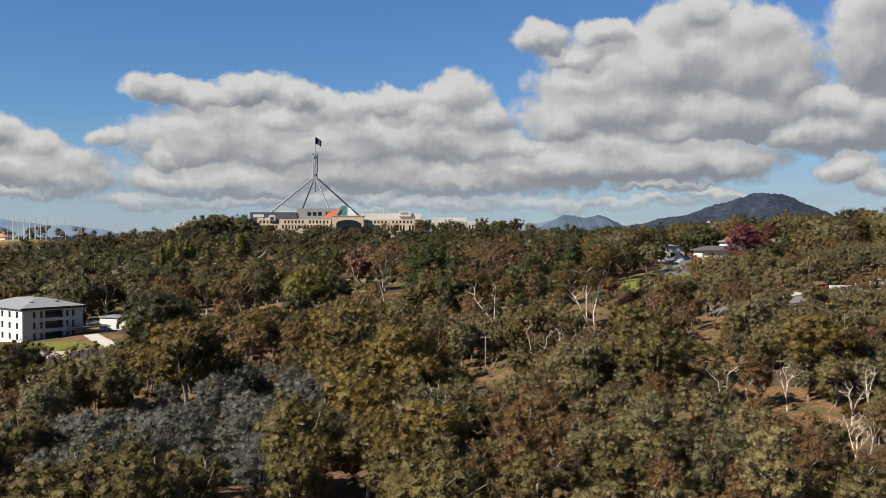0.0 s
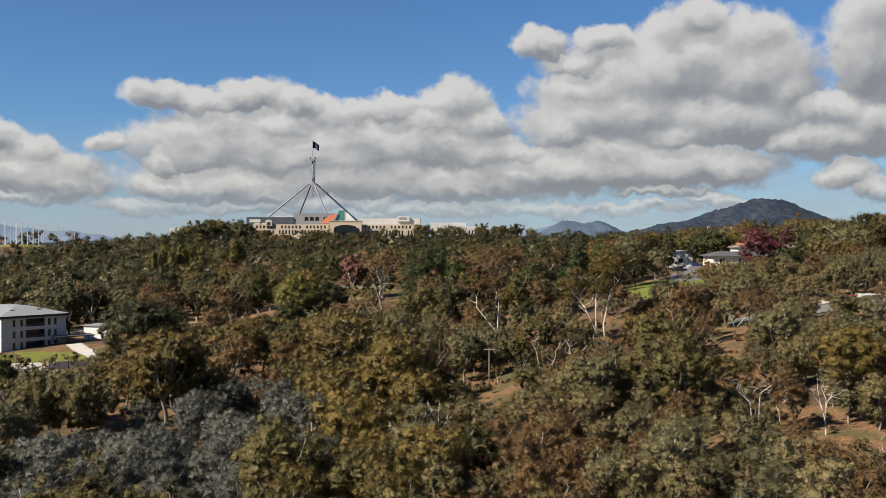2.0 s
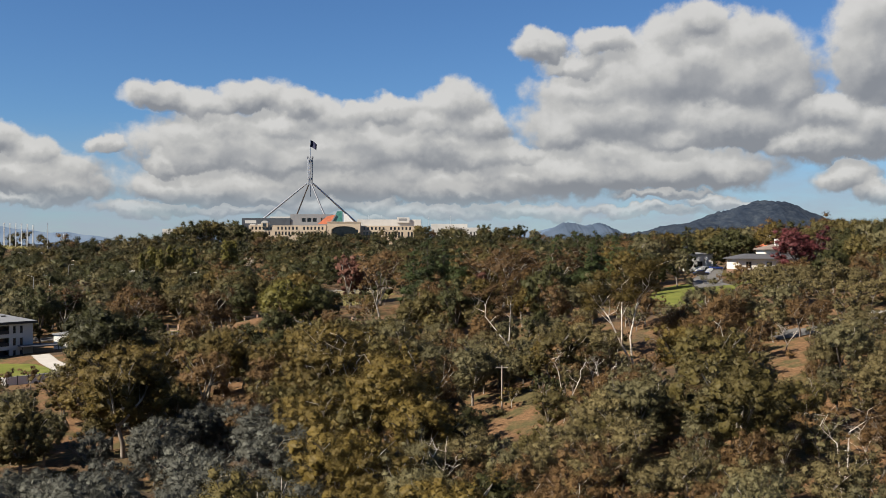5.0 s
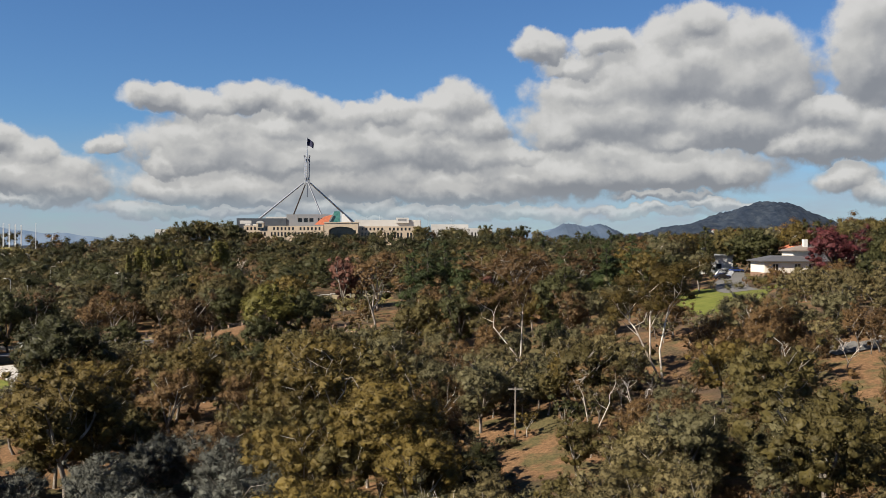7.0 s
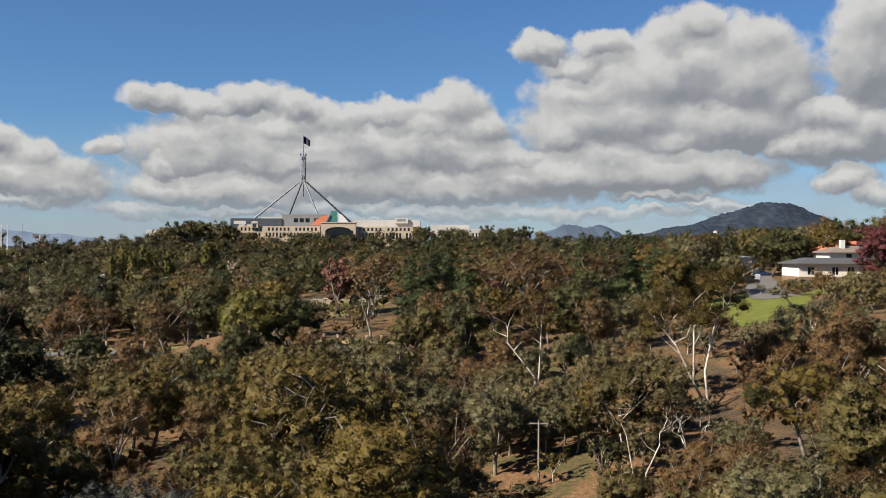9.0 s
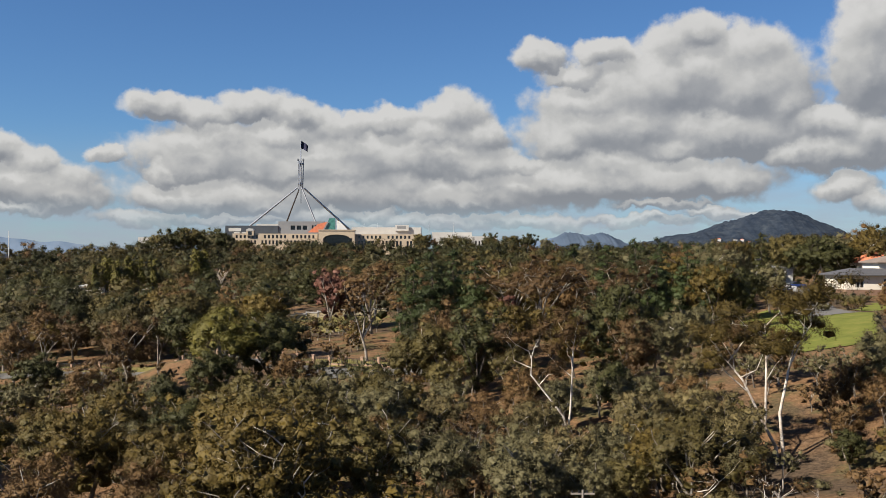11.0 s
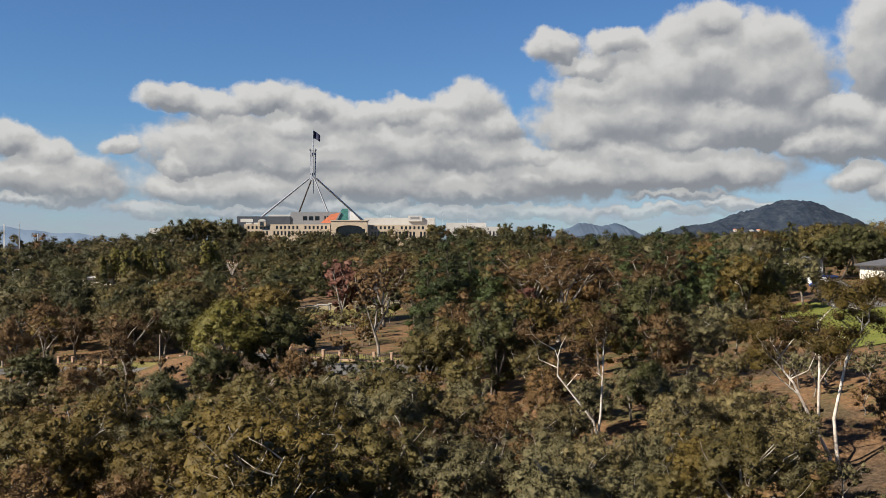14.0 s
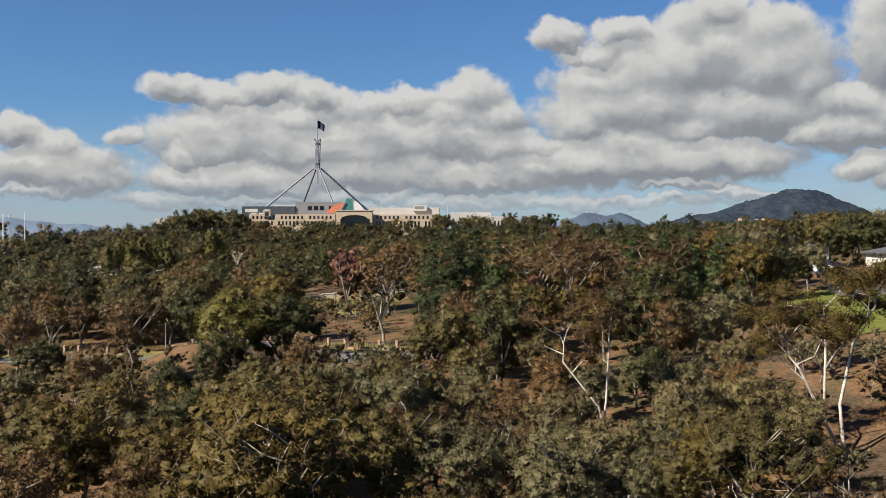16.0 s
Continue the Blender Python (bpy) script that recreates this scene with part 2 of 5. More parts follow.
# ---- ground ----
YS = (-200, 0, 100, 150, 180, 205, 270, 350, 520, 700, 790, 900, 1100, 1500, 2200, 6000)
CENTRE = (6, 9, 11.5, 12.6, 14.4, 18.0, 20.5, 22.0, 26, 34, 37.5, 39, 33, 26, 23, 20)
RIGHT = (0.10, 0.10, 0.11, 0.18, 0.22, 0.20, 0.14, 0.13, 0.09, 0.03, 0.0, 0.0, 0.0, 0.0, 0.0, 0.0)
LEFT = (0.02, 0.02, 0.03, 0.06, 0.075, 0.085, 0.09, 0.08, 0.03, 0.025, 0.03, 0.03, 0.03, 0.0, 0.0, 0.0)


def smooth_interp(y, values):
    return sum(np.interp(y + d, YS, values) for d in (-24, -12, 0, 12, 24)) / 5


def ground_z(x, y):
    """Height of the ground: a bushy valley side that climbs to the right and to the far hilltop."""
    x, y = np.asarray(x, float), np.asarray(y, float)
    r = 110 * np.tanh(np.maximum(x, 0) / 110) * smooth_interp(y, RIGHT)
    l = 170 * np.tanh(np.maximum(-x, 0) / 170) * smooth_interp(y, LEFT)
    wave = 0.35 * np.sin(x / 9.0 + 1.3 * np.sin(y / 17.0)) + 0.3 * np.sin(y / 7.0 + x / 23.0)
    wave = wave * np.clip(1 - (np.abs(y) - 500) / 300, 0, 1)
    z = smooth_interp(y, CENTRE) + r - l + wave
    z = z + 4.5 * np.exp(-(((x + 48) / 13) ** 2 + ((y - 275) / 11) ** 2)) + 6 * np.exp(-(((x + 325) / 40) ** 2 + ((y - 745) / 30) ** 2))
    z = z - 3.9 * np.exp(-(((x - 31) / 13) ** 2 + ((y - 193) / 15) ** 2))
    # wooded cone on the skyline, its long shoulder, and lower ridges
    d = np.sqrt((x - 908) ** 2 + 34.0 ** 2) - 34.0
    z = z + 124 * np.exp(-(d / 165.0) ** 1.35 - ((y - 2700) / 260) ** 2)
    z = z + 60 * np.exp(-(((x - 1340) / 210) ** 2 + ((y - 2600) / 300) ** 2))
    z = z + 92 * np.exp(-(np.abs(x - 690) / 130) ** 1.5 - ((y - 4200) / 260) ** 2) + 84 * np.exp(-(np.abs(x - 520) / 120) ** 1.5 - ((y - 4250) / 260) ** 2)
    z = z + 48 * np.exp(-(((x - 650) / 190) ** 2 + ((y - 2600) / 240) ** 2))
    rough = np.clip((y - 2000) / 400, 0, 1)
    z = z + rough * (3.5 * np.sin(x / 37 + y / 61) + 2.2 * np.sin(x / 17.0 - y / 29) + 3.0 * np.sin(x / 71.0 + 1.7))
    z = z + 6.5 * rough * np.mod(np.sin(x * 12.9898 + y * 78.233) * 43758.5453, 1.0)
    return z


def mesh_of(name, verts, faces, mat, smooth=False):
    """A mesh from corners and faces that all have the same number of corners."""
    verts, faces = np.asarray(verts, np.float32), np.asarray(faces, np.int32)
    me = bpy.data.meshes.new(name)
    me.vertices.add(len(verts))
    me.vertices.foreach_set("co", verts.ravel())
    me.loops.add(faces.size)
    me.loops.foreach_set("vertex_index", faces.ravel())
    me.polygons.add(len(faces))
    me.polygons.foreach_set("loop_start", np.arange(len(faces), dtype=np.int32) * faces.shape[1])
    me.polygons.foreach_set("use_smooth", np.full(len(faces), smooth))
    me.update(calc_edges=True)
    me.materials.append(mat)
    return me


def sheet(name, xs, ys, mat):
    gx, gy = np.meshgrid(xs, ys)
    co = np.stack([gx, gy, ground_z(gx, gy)], -1).reshape(-1, 3)
    nx, ny = len(xs), len(ys)
    i = (np.arange(ny - 1)[:, None] * nx + np.arange(nx - 1)[None, :]).ravel()
    quads = np.stack([i, i + 1, i + nx + 1, i + nx], -1)
    return new(name, mesh_of(name, co, quads, mat, True))


def ground_build(b):
    p = worldpos(b)
    fine, mid, big = b.noise(p, 2.2, 6, 0.65), b.noise(p, 0.22, 5, 0.6), b.noise(p, 0.045, 4, 0.55)
    soil = b.ramp(fine, [(0.3, (0.075, 0.043, 0.023)), (0.55, (0.15, 0.088, 0.046)), (0.75, (0.23, 0.142, 0.08))])
    grass = b.ramp(fine, [(0.3, (0.042, 0.038, 0.017)), (0.7, (0.105, 0.086, 0.04))])
    litter = b.ramp(fine, [(0.35, (0.032, 0.023, 0.015)), (0.7, (0.105, 0.074, 0.05))])
    c = b.mix(b.range(mid, 0.45, 0.6), soil, grass)
    c = b.mix(b.range(big, 0.5, 0.62), c, litter)
    # Far wooded hills: aerial haze put into the base colour as dark blue.
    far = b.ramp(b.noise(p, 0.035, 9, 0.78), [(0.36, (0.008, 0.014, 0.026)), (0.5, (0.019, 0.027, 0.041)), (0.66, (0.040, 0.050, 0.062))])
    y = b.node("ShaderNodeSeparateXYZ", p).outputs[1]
    # Farthest ridges: thicker haze painted as a paler blue.
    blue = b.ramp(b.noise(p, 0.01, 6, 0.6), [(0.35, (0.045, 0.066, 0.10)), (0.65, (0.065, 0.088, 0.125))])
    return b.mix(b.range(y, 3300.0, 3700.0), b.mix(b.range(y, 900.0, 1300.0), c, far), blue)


GROUND = material("soil_litter_and_far_haze", ground_build, 0.95, spec=0.1, bump=(1.4, 0.6, 0.3))
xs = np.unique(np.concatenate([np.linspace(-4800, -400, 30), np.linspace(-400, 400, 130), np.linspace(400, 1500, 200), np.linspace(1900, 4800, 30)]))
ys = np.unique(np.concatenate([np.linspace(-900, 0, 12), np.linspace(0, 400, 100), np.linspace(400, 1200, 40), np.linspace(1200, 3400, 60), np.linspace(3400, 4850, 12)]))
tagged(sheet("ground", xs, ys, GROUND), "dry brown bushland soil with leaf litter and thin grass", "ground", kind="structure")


# ---- mesh helpers ----
def part(name, bm, mat, parent, label=""):
    """Links a bmesh or a mesh as one object under a thing or a part."""
    if isinstance(bm, bpy.types.Mesh):
        me = bm
    else:
        me = bpy.data.meshes.new(name)
        bm.to_mesh(me)
        bm.free()
        me.materials.append(mat)
    ob = new(name, me)
    ob.parent = parent
    return tagged(ob, label)


def empty(name, m, label, category, group="", kind=""):
    ob = new(name)
    ob.matrix_world = m
    return tagged(ob, label, category, group, kind)


class Tubes:
    """Collects tapered tubes into one mesh."""

    def __init__(self):
        self.v, self.f = [], []

    def add(self, pts, radii, sides=5):
        n0 = sum(len(a) for a in self.v)
        pts = np.asarray(pts, float)
        rings = []
        for i, (p, r) in enumerate(zip(pts, radii)):
            d = pts[min(i + 1, len(pts) - 1)] - pts[max(i - 1, 0)]
            d = d / (np.linalg.norm(d) + 1e-9)
            a = np.cross(d, (0.31, 0.95, 0.05))
            a = a / (np.linalg.norm(a) + 1e-9)
            b = np.cross(d, a)
            t = np.arange(sides) * 2 * np.pi / sides
            rings.append(p + r * (np.cos(t)[:, None] * a + np.sin(t)[:, None] * b))
        self.v.append(np.concatenate(rings))
        for i in range(len(pts) - 1):
            for s in range(sides):
                q = n0 + i * sides + s
                q2 = n0 + i * sides + (s + 1) % sides
                self.f.append((q, q2, q2 + sides, q + sides))

    def mesh(self, name, mat):
        return mesh_of(name, np.concatenate(self.v), self.f, mat, True)


def unit(v):
    return v / (np.linalg.norm(v, axis=-1, keepdims=True) + 1e-9)


def ball(sub):
    """Corners and triangles of a round twenty-sided form, split once or more."""
    bm = bmesh.new()
    bmesh.ops.create_icosphere(bm, subdivisions=sub, radius=1.0)
    v = np.array([q.co[:] for q in bm.verts])
    f = np.array([[q.index for q in t.verts] for t in bm.faces])
    bm.free()
    return v, f


BALLS = {k: ball(k) for k in (1, 2)}


def leaves(name, rng, clumps, count, size, mat, droop=0.25, hearts=None, core=0.55, sub=1, wild=0.44):
    """A crown: rough dense foliage clumps, with many small slender leaf sprays standing out of them."""
    clumps = np.asarray(clumps, float)
    k = len(clumps)
    area = clumps[:, 3] ** 2
    which = rng.choice(k, count, p=area / area.sum())
    c, r, flat = clumps[which, :3], clumps[which, 3], clumps[which, 4]
    d = unit(rng.normal(size=(count, 3)))
    d[:, 2] = np.where(rng.random(count) < 0.5, np.abs(d[:, 2]), d[:, 2])
    rad = r * (0.42 + 0.85 * rng.random(count) ** 0.75)
    pos = c + d * rad[:, None] * np.stack([np.ones(count), np.ones(count), flat], -1) + 0.12 * r[:, None] * rng.normal(size=(count, 3))
    n = unit(d + 0.7 * rng.normal(size=(count, 3)))
    a = unit(np.cross(n, rng.normal(size=(count, 3))) + 0.35 * d + np.array([0, 0, -droop]))
    b = unit(np.cross(n, a))
    s = size * (0.6 + 0.8 * rng.random(count))[:, None]
    v = np.stack([pos - a * s * 0.75 - b * s * 0.12, pos + b * s * 0.34, pos + a * s * 0.95 - b * s * 0.16], 1)
    # foliage shades as one billowing mass: normals lean away from the crown's heart
    heart = np.repeat([clumps[:, :3].mean(0) - (0, 0, 0.22 * np.ptp(clumps[:, 2]))], k, 0) if hearts is None else np.asarray(hearts)
    soft = unit(0.52 * d + 0.66 * unit(pos - heart[which]) + wild * rng.normal(size=(count, 3)))
    back = (np.cross(v[:, 1] - v[:, 0], v[:, 2] - v[:, 0]) * soft).sum(1) < 0
    v[back] = v[back][:, [0, 2, 1]]
    bv, bf = BALLS[sub]
    m = len(bv)
    grow = core * (1 + 0.26 * rng.normal(size=(k, m, 1))).clip(0.45, 1.6)
    cv = clumps[:, None, :3] + clumps[:, None, 3:4] * grow * bv[None] * np.stack([np.ones(k), np.ones(k), clumps[:, 4]], -1)[:, None]
    cn = unit(0.52 * np.repeat(bv[None], k, 0) + 0.66 * unit(cv - heart[:, None]) + wild * rng.normal(size=(k, m, 3)))
    cf = (bf[None] + (np.arange(k) * m)[:, None, None]).reshape(-1, 3)
    verts = np.concatenate([cv.reshape(-1, 3), v.reshape(-1, 3)])
    faces = np.concatenate([cf, k * m + np.arange(count * 3).reshape(-1, 3)])
    me = mesh_of(name, verts, faces, mat, True)
    round_normals(me, np.concatenate([cn.reshape(-1, 3), np.repeat(soft, 3, 0)]))
    return me


def round_normals(me, soft):
    me["soft"] = 1
    me.attributes.new("custom_normal", "FLOAT_VECTOR", "POINT").data.foreach_set("vector", np.asarray(soft, np.float32).ravel())


def limbs(rng, base, height, spread, forks, lean=0.12, start=0.3):
    """Branch lines of a gum: trunk, forks, twigs. Gives (lines, tips)."""
    lines, tips = [], []
    r0 = height * 0.021
    top = np.array([rng.normal() * lean * height * 0.5, rng.normal() * lean * height * 0.5, height * start])
    mid = top * 0.5 + rng.normal(size=3) * 0.15
    lines.append(([np.zeros(3) - (0, 0, 0.4), mid, top], [r0 * 1.25, r0, r0 * 0.9]))
    turn = rng.random() * 6.3
    for k in range(forks):
        ang = turn + k * 6.283 / forks + rng.normal() * 0.35
        out = spread * (0.55 + 0.5 * rng.random())
        end = top + np.array([math.cos(ang) * out, math.sin(ang) * out, height * (0.93 - start) * (0.55 + 0.4 * rng.random())])
        kink = top * 0.5 + end * 0.5 + rng.normal(size=3) * np.array([0.5, 0.5, 0.25]) + np.array([0, 0, 0.06 * height])
        lines.append(([top, kink, end], [r0 * 0.66, r0 * 0.46, r0 * 0.22]))
        tips.append((end, 1.0))
        for j in range(3):
            s = 0.35 + 0.5 * rng.random()
            at = kink + (end - kink) * s if j else top + (kink - top) * (0.6 + 0.4 * s)
            a2 = ang + rng.normal() * 1.1
            o2 = spread * (0.35 + 0.4 * rng.random())
            e2 = at + np.array([math.cos(a2) * o2, math.sin(a2) * o2, height * (0.06 + 0.22 * rng.random())])
            lines.append(([at, at * 0.5 + e2 * 0.5 + rng.normal(size=3) * 0.25, e2], [r0 * 0.3, r0 * 0.2, r0 * 0.09]))
            tips.append((e2, 0.8))
    return lines, tips


def tubes(name, lines, mat, sides=5, thick=1.0):
    t = Tubes()
    for pts, rad in lines:
        t.add(pts, [r * thick for r in rad], sides)
    return t.mesh(name, mat)


def gum_tree(seed, height, spread, kind, count, size, label, bark=BARK, forks=4, start=0.3, clump=0.080, thick=1.0, name="gum_tree", base=0.2, puffs=108, core=0.52, sub=2):
    rng = np.random.default_rng(seed)
    lines, tips = limbs(rng, None, height, spread, forks, start=start)
    # billowing clumps over an uneven crown
    lobes = rng.random(4) * 6.283
    clumps = []
    wide, tall = spread * 1.12, height * (0.93 - base) * 0.5
    mid = height * (0.93 + base) * 0.5
    for k in range(puffs):
        d = unit(rng.normal(size=3))
        if d[2] < -0.2 and rng.random() < 0.5:
            d[2] = -d[2]
        a = math.atan2(d[1], d[0])
        lump = 1 + 0.20 * math.sin(2 * a + lobes[0]) + 0.14 * math.sin(3 * a + lobes[1]) + 0.12 * math.sin(5 * d[2] + lobes[2])
        f = (0.55 + 0.45 * rng.random() ** 0.7) * lump
        r = height * clump * (0.6 + 0.8 * rng.random() ** 1.3)
        clumps.append((d[0] * wide * f, d[1] * wide * f, mid + d[2] * tall * f, r, 0.86))
    for e, w in tips:
        clumps.append((*e, height * clump * 0.8, 0.85))
    ob = empty(name, Matrix.Identity(4), label, "tree")
    part("trunk", tubes("trunk", lines, bark, 5, thick), None, ob)
    part("crown", leaves("crown", rng, clumps, count, size, LEAF[kind], core=core, sub=sub), None, ob)
    return ob


def shrub(seed, height, spread, kind, count, size, label, name="shrub"):
    rng = np.random.default_rng(seed)
    lines, clumps = [], []
    for k in range(5):
        a = rng.random() * 6.3
        e = np.array([math.cos(a) * spread * 0.6 * rng.random(), math.sin(a) * spread * 0.6 * rng.random(), height * (0.4 + 0.35 * rng.random())])
        lines.append(([(0, 0, -0.3), e * 0.5 + rng.normal(size=3) * 0.1, e], [0.09, 0.06, 0.03]))
        clumps.append((*e, spread * (0.35 + 0.25 * rng.random()), height / spread * 0.7))
    ob = empty(name, Matrix.Identity(4), label, "shrub")
    part("stems", tubes("stems", lines, DARKBARK, 4), None, ob)
    part("crown", leaves("crown", rng, clumps, count, size, LEAF[kind]), None, ob)
    return ob


def pine_tree(seed, height, spread, kind, count, size, label, name="pine_tree"):
    rng = np.random.default_rng(seed)
    lines = [([(0, 0, -0.4), (0.1, 0, height * 0.5), (0, 0.1, height * 0.97)], [height * 0.018, height * 0.012, 0.03])]
    clumps = []
    whorls = 12
    for k in range(whorls):
        z = height * (0.10 + 0.86 * k / (whorls - 1))
        reach = spread * (1.0 - 0.85 * (k / whorls) ** 1.5) * (0.75 + 0.45 * rng.random()) + 0.25
        arms = 6 if k < 8 else 4
        for j in range(arms):
            a = j * 6.283 / arms + rng.random() * 0.9
            o = reach * (0.6 + 0.5 * rng.random())
            e = np.array([math.cos(a) * o, math.sin(a) * o, z + height * 0.03 * rng.normal()])
            lines.append(([(0, 0, z), e * (0.5, 0.5, 1) + (0, 0, 0.05), e], [0.07, 0.05, 0.02]))
            clumps.append((e[0] * 0.92, e[1] * 0.92, e[2], max(0.5, reach * (0.24 + 0.12 * rng.random())), 0.8))
            clumps.append((e[0] * 0.5, e[1] * 0.5, e[2] + 0.2, max(0.5, reach * 0.32), 0.8))
    clumps.append((0, 0, height * 0.97, 0.6, 1.3))
    ob = empty(name, Matrix.Identity(4), label, "tree")
    part("trunk", tubes("trunk", lines, DARKBARK, 4), None, ob)
    part("crown", leaves("crown", rng, clumps, count, size, LEAF[kind], droop=0.1), None, ob)
    return ob


def bare_tree(seed, height, spread, label, bark=WHITEBARK, kind=None, count=0, size=0.3, forks=3, start=0.28, thick=1.0, name="bare_tree"):
    """A dead or thin-crowned gum: pale limbs with fine twigs and, if any, few leaves."""
    rng = np.random.default_rng(seed)
    lines, tips = limbs(rng, None, height, spread, forks, start=start)
    clumps = []
    for e, w in list(tips):
        for _ in range(4):
            t = e + rng.normal(size=3) * np.array([0.7, 0.7, 0.5]) * height * 0.085 + (0, 0, height * 0.035)
            lines.append(([e, e * 0.5 + t * 0.5 + rng.normal(size=3) * 0.1, t], [height * 0.0035, height * 0.0025, height * 0.0012]))
            clumps.append((*t, height * 0.06, 0.7))
    ob = empty(name, Matrix.Identity(4), label, "tree")
    part("trunk", tubes("trunk", lines, bark, 5, thick), None, ob)
    if kind:
        part("crown", leaves("crown", rng, clumps, count, size, LEAF[kind]), None, ob)
    return ob


TAKEN = []


def put(proto, x, y, s=1.0, turn=None, sink=0.0, group="", label="", tall=1.0):
    """A copy of a tree at a place on the ground."""
    a = random.random() * 360 if turn is None else turn
    ob = copy_thing(proto, pose(x, y, float(ground_z(x, y)) - sink, 0, 0, a))
    ob.scale = (s, s, s * tall)
    if group:
        ob["group"] = group
    if label:
        ob["label"] = label
    TAKEN.append((x, y, 2.6 * s))
    return ob


# ---- trees ----
def gums(seeds, h, spread, kind, count, size, label, **more):
    return [gum_tree(s, h, spread, kind, count, size, label, **more) for s in seeds]


NEAR = {
    "olive": gums((11, 12), 11.5, 3.6, "olive", 19400, 0.124, "olive-green gum tree with pale limbs in dry bushland", base=0.25),
    "gold": gums((21, 22), 11.0, 3.9, "gold", 24700, 0.116, "golden-olive gum tree with a rounded dense crown", start=0.28, forks=5, base=0.30, puffs=130),
    "grey": gums((31, 32), 9.5, 3.2, "grey", 17900, 0.124, "grey-green gum tree with a loose drooping crown", base=0.22, clump=0.076),
    "silver": gums((41,), 8.5, 3.6, "silver", 26200, 0.112, "silver-blue wattle tree with a feathery rounded crown", base=0.12, start=0.2, forks=5, clump=0.078, puffs=130, name="wattle_tree"),
    "dark": gums((51,), 10.5, 3.0, "dark", 17900, 0.132, "dark green tree with a dense shaded crown", bark=DARKBARK, base=0.2, start=0.2, name="broadleaf_tree"),
    "brown": gums((61, 62), 10.0, 3.2, "brown", 15400, 0.124, "brownish thin-crowned gum tree in dry bushland", puffs=60, clump=0.08, core=0.48),
    "lime": gums((65,), 11.0, 3.4, "lime", 19400, 0.132, "yellow-green broad-crowned tree among darker gums", name="broadleaf_tree"),
    "small_olive": gums((14,), 11.5, 3.7, "straw", 9900, 0.199, "young olive-green gum tree on the scrubby slope", base=0.12, puffs=70, name="young_gum_tree"),
    "small_grey": gums((33,), 11.0, 3.6, "grey", 9900, 0.191, "young grey-green gum tree on the scrubby slope", base=0.12, puffs=70, name="young_gum_tree"),
    "small_brown": gums((63,), 11.0, 3.4, "brown", 9100, 0.191, "small brownish scrub tree on the dry slope", base=0.12, name="scrub_tree", puffs=50, core=0.48),
    "shrub": [shrub(s, 2.6, 2.2, k, 620, 0.20, "low " + w + " shrub in dry undergrowth") for s, k, w in ((71, "olive", "olive"), (72, "grey", "grey-green"), (73, "brown", "brown"))],
    "bare": [bare_tree(s, 9.0, 2.8, "leafless white-limbed dead gum tree") for s in (81, 82)],
    "twiggy": [bare_tree(s, 8.0, 2.6, "thin gum tree with bare grey twigs and few leaves", BARK, "brown", 1300, 0.18) for s in (85, 86)],
}
MIDDLE = {
    "olive": gums((111, 112), 12.0, 3.8, "olive", 13700, 0.166, "olive-green gum tree in the wooded valley", base=0.25),
    "gold": gums((121,), 11.5, 3.8, "gold", 13700, 0.166, "golden-olive gum tree in the wooded valley", base=0.28),
    "grey": gums((131,), 10.5, 3.6, "grey", 12700, 0.166, "grey-green gum tree in the wooded valley", base=0.22),
    "dark": gums((151,), 11.5, 3.4, "dark", 12700, 0.174, "dark green tree in the wooded valley", bark=DARKBARK, start=0.2, name="broadleaf_tree"),
    "brown": gums((161,), 10.5, 3.4, "brown", 11000, 0.166, "brown-leaved thinning tree in the wooded valley", puffs=64, core=0.48),
    "bare": [bare_tree(s, 11.0, 3.2, "bare brown tree with fine pale twigs", BARK, "brown", 1200, 0.22) for s in (181, 182)],
}
LOW = {
    "olive": gums((116,), 12.0, 4.2, "olive", 520, 0.44, "low olive scrub", puffs=16, clump=0.13, sub=1),
    "gold": gums((124,), 11.5, 4.2, "gold", 520, 0.44, "low golden scrub", puffs=16, clump=0.13, sub=1),
    "grey": gums((134,), 10.5, 4.0, "grey", 520, 0.42, "low grey scrub", puffs=16, clump=0.13, sub=1),
    "dark": gums((154,), 11.5, 4.0, "dark", 520, 0.44, "low dark scrub", puffs=16, clump=0.13, sub=1),
    "brown": gums((164,), 10.5, 4.0, "brown", 520, 0.42, "low brown scrub", puffs=16, clump=0.13, sub=1),
}
PINES = [pine_tree(s, 18.0, 4.0, "pine", 16000, 0.2, "tall dark green pine tree with tiered branches") for s in (171, 172)]
SPECIAL = {
    "maple": gum_tree(201, 11.5, 3.6, "red", 20000, 0.13, "crimson autumn maple tree in front of the cream house", DARKBARK, base=0.03, forks=6, start=0.22, name="maple_tree"),
    "rust": gum_tree(202, 15.0, 3.0, "rust", 9000, 0.17, "rust-red autumn tree with a tall thin crown", BARK, start=0.2, name="autumn_tree"),
    "poplar": gum_tree(204, 14.0, 1.25, "lime", 1600, 0.34, "narrow upright yellow-green poplar tree", DARKBARK, base=0.03, clump=0.07, start=0.25, name="poplar_tree"),
    "deadwhite": bare_tree(205, 10.0, 3.0, "leafless white dead tree on the far slope", thick=1.8, forks=5),
    "tall_brown": bare_tree(206, 15.0, 5.2, "tall gum tree with thin brown crown and pale limbs", BARK, "brown", 12000, 0.15, forks=5, start=0.3, thick=1.2),
    "cypress": pine_tree(207, 13.0, 2.6, "dark", 5000, 0.22, "dark conical cypress tree beside the house drive"),
}
PROTOS = [p for d in (NEAR, MIDDLE, LOW) for l in d.values() for p in l] + PINES + list(SPECIAL.values())


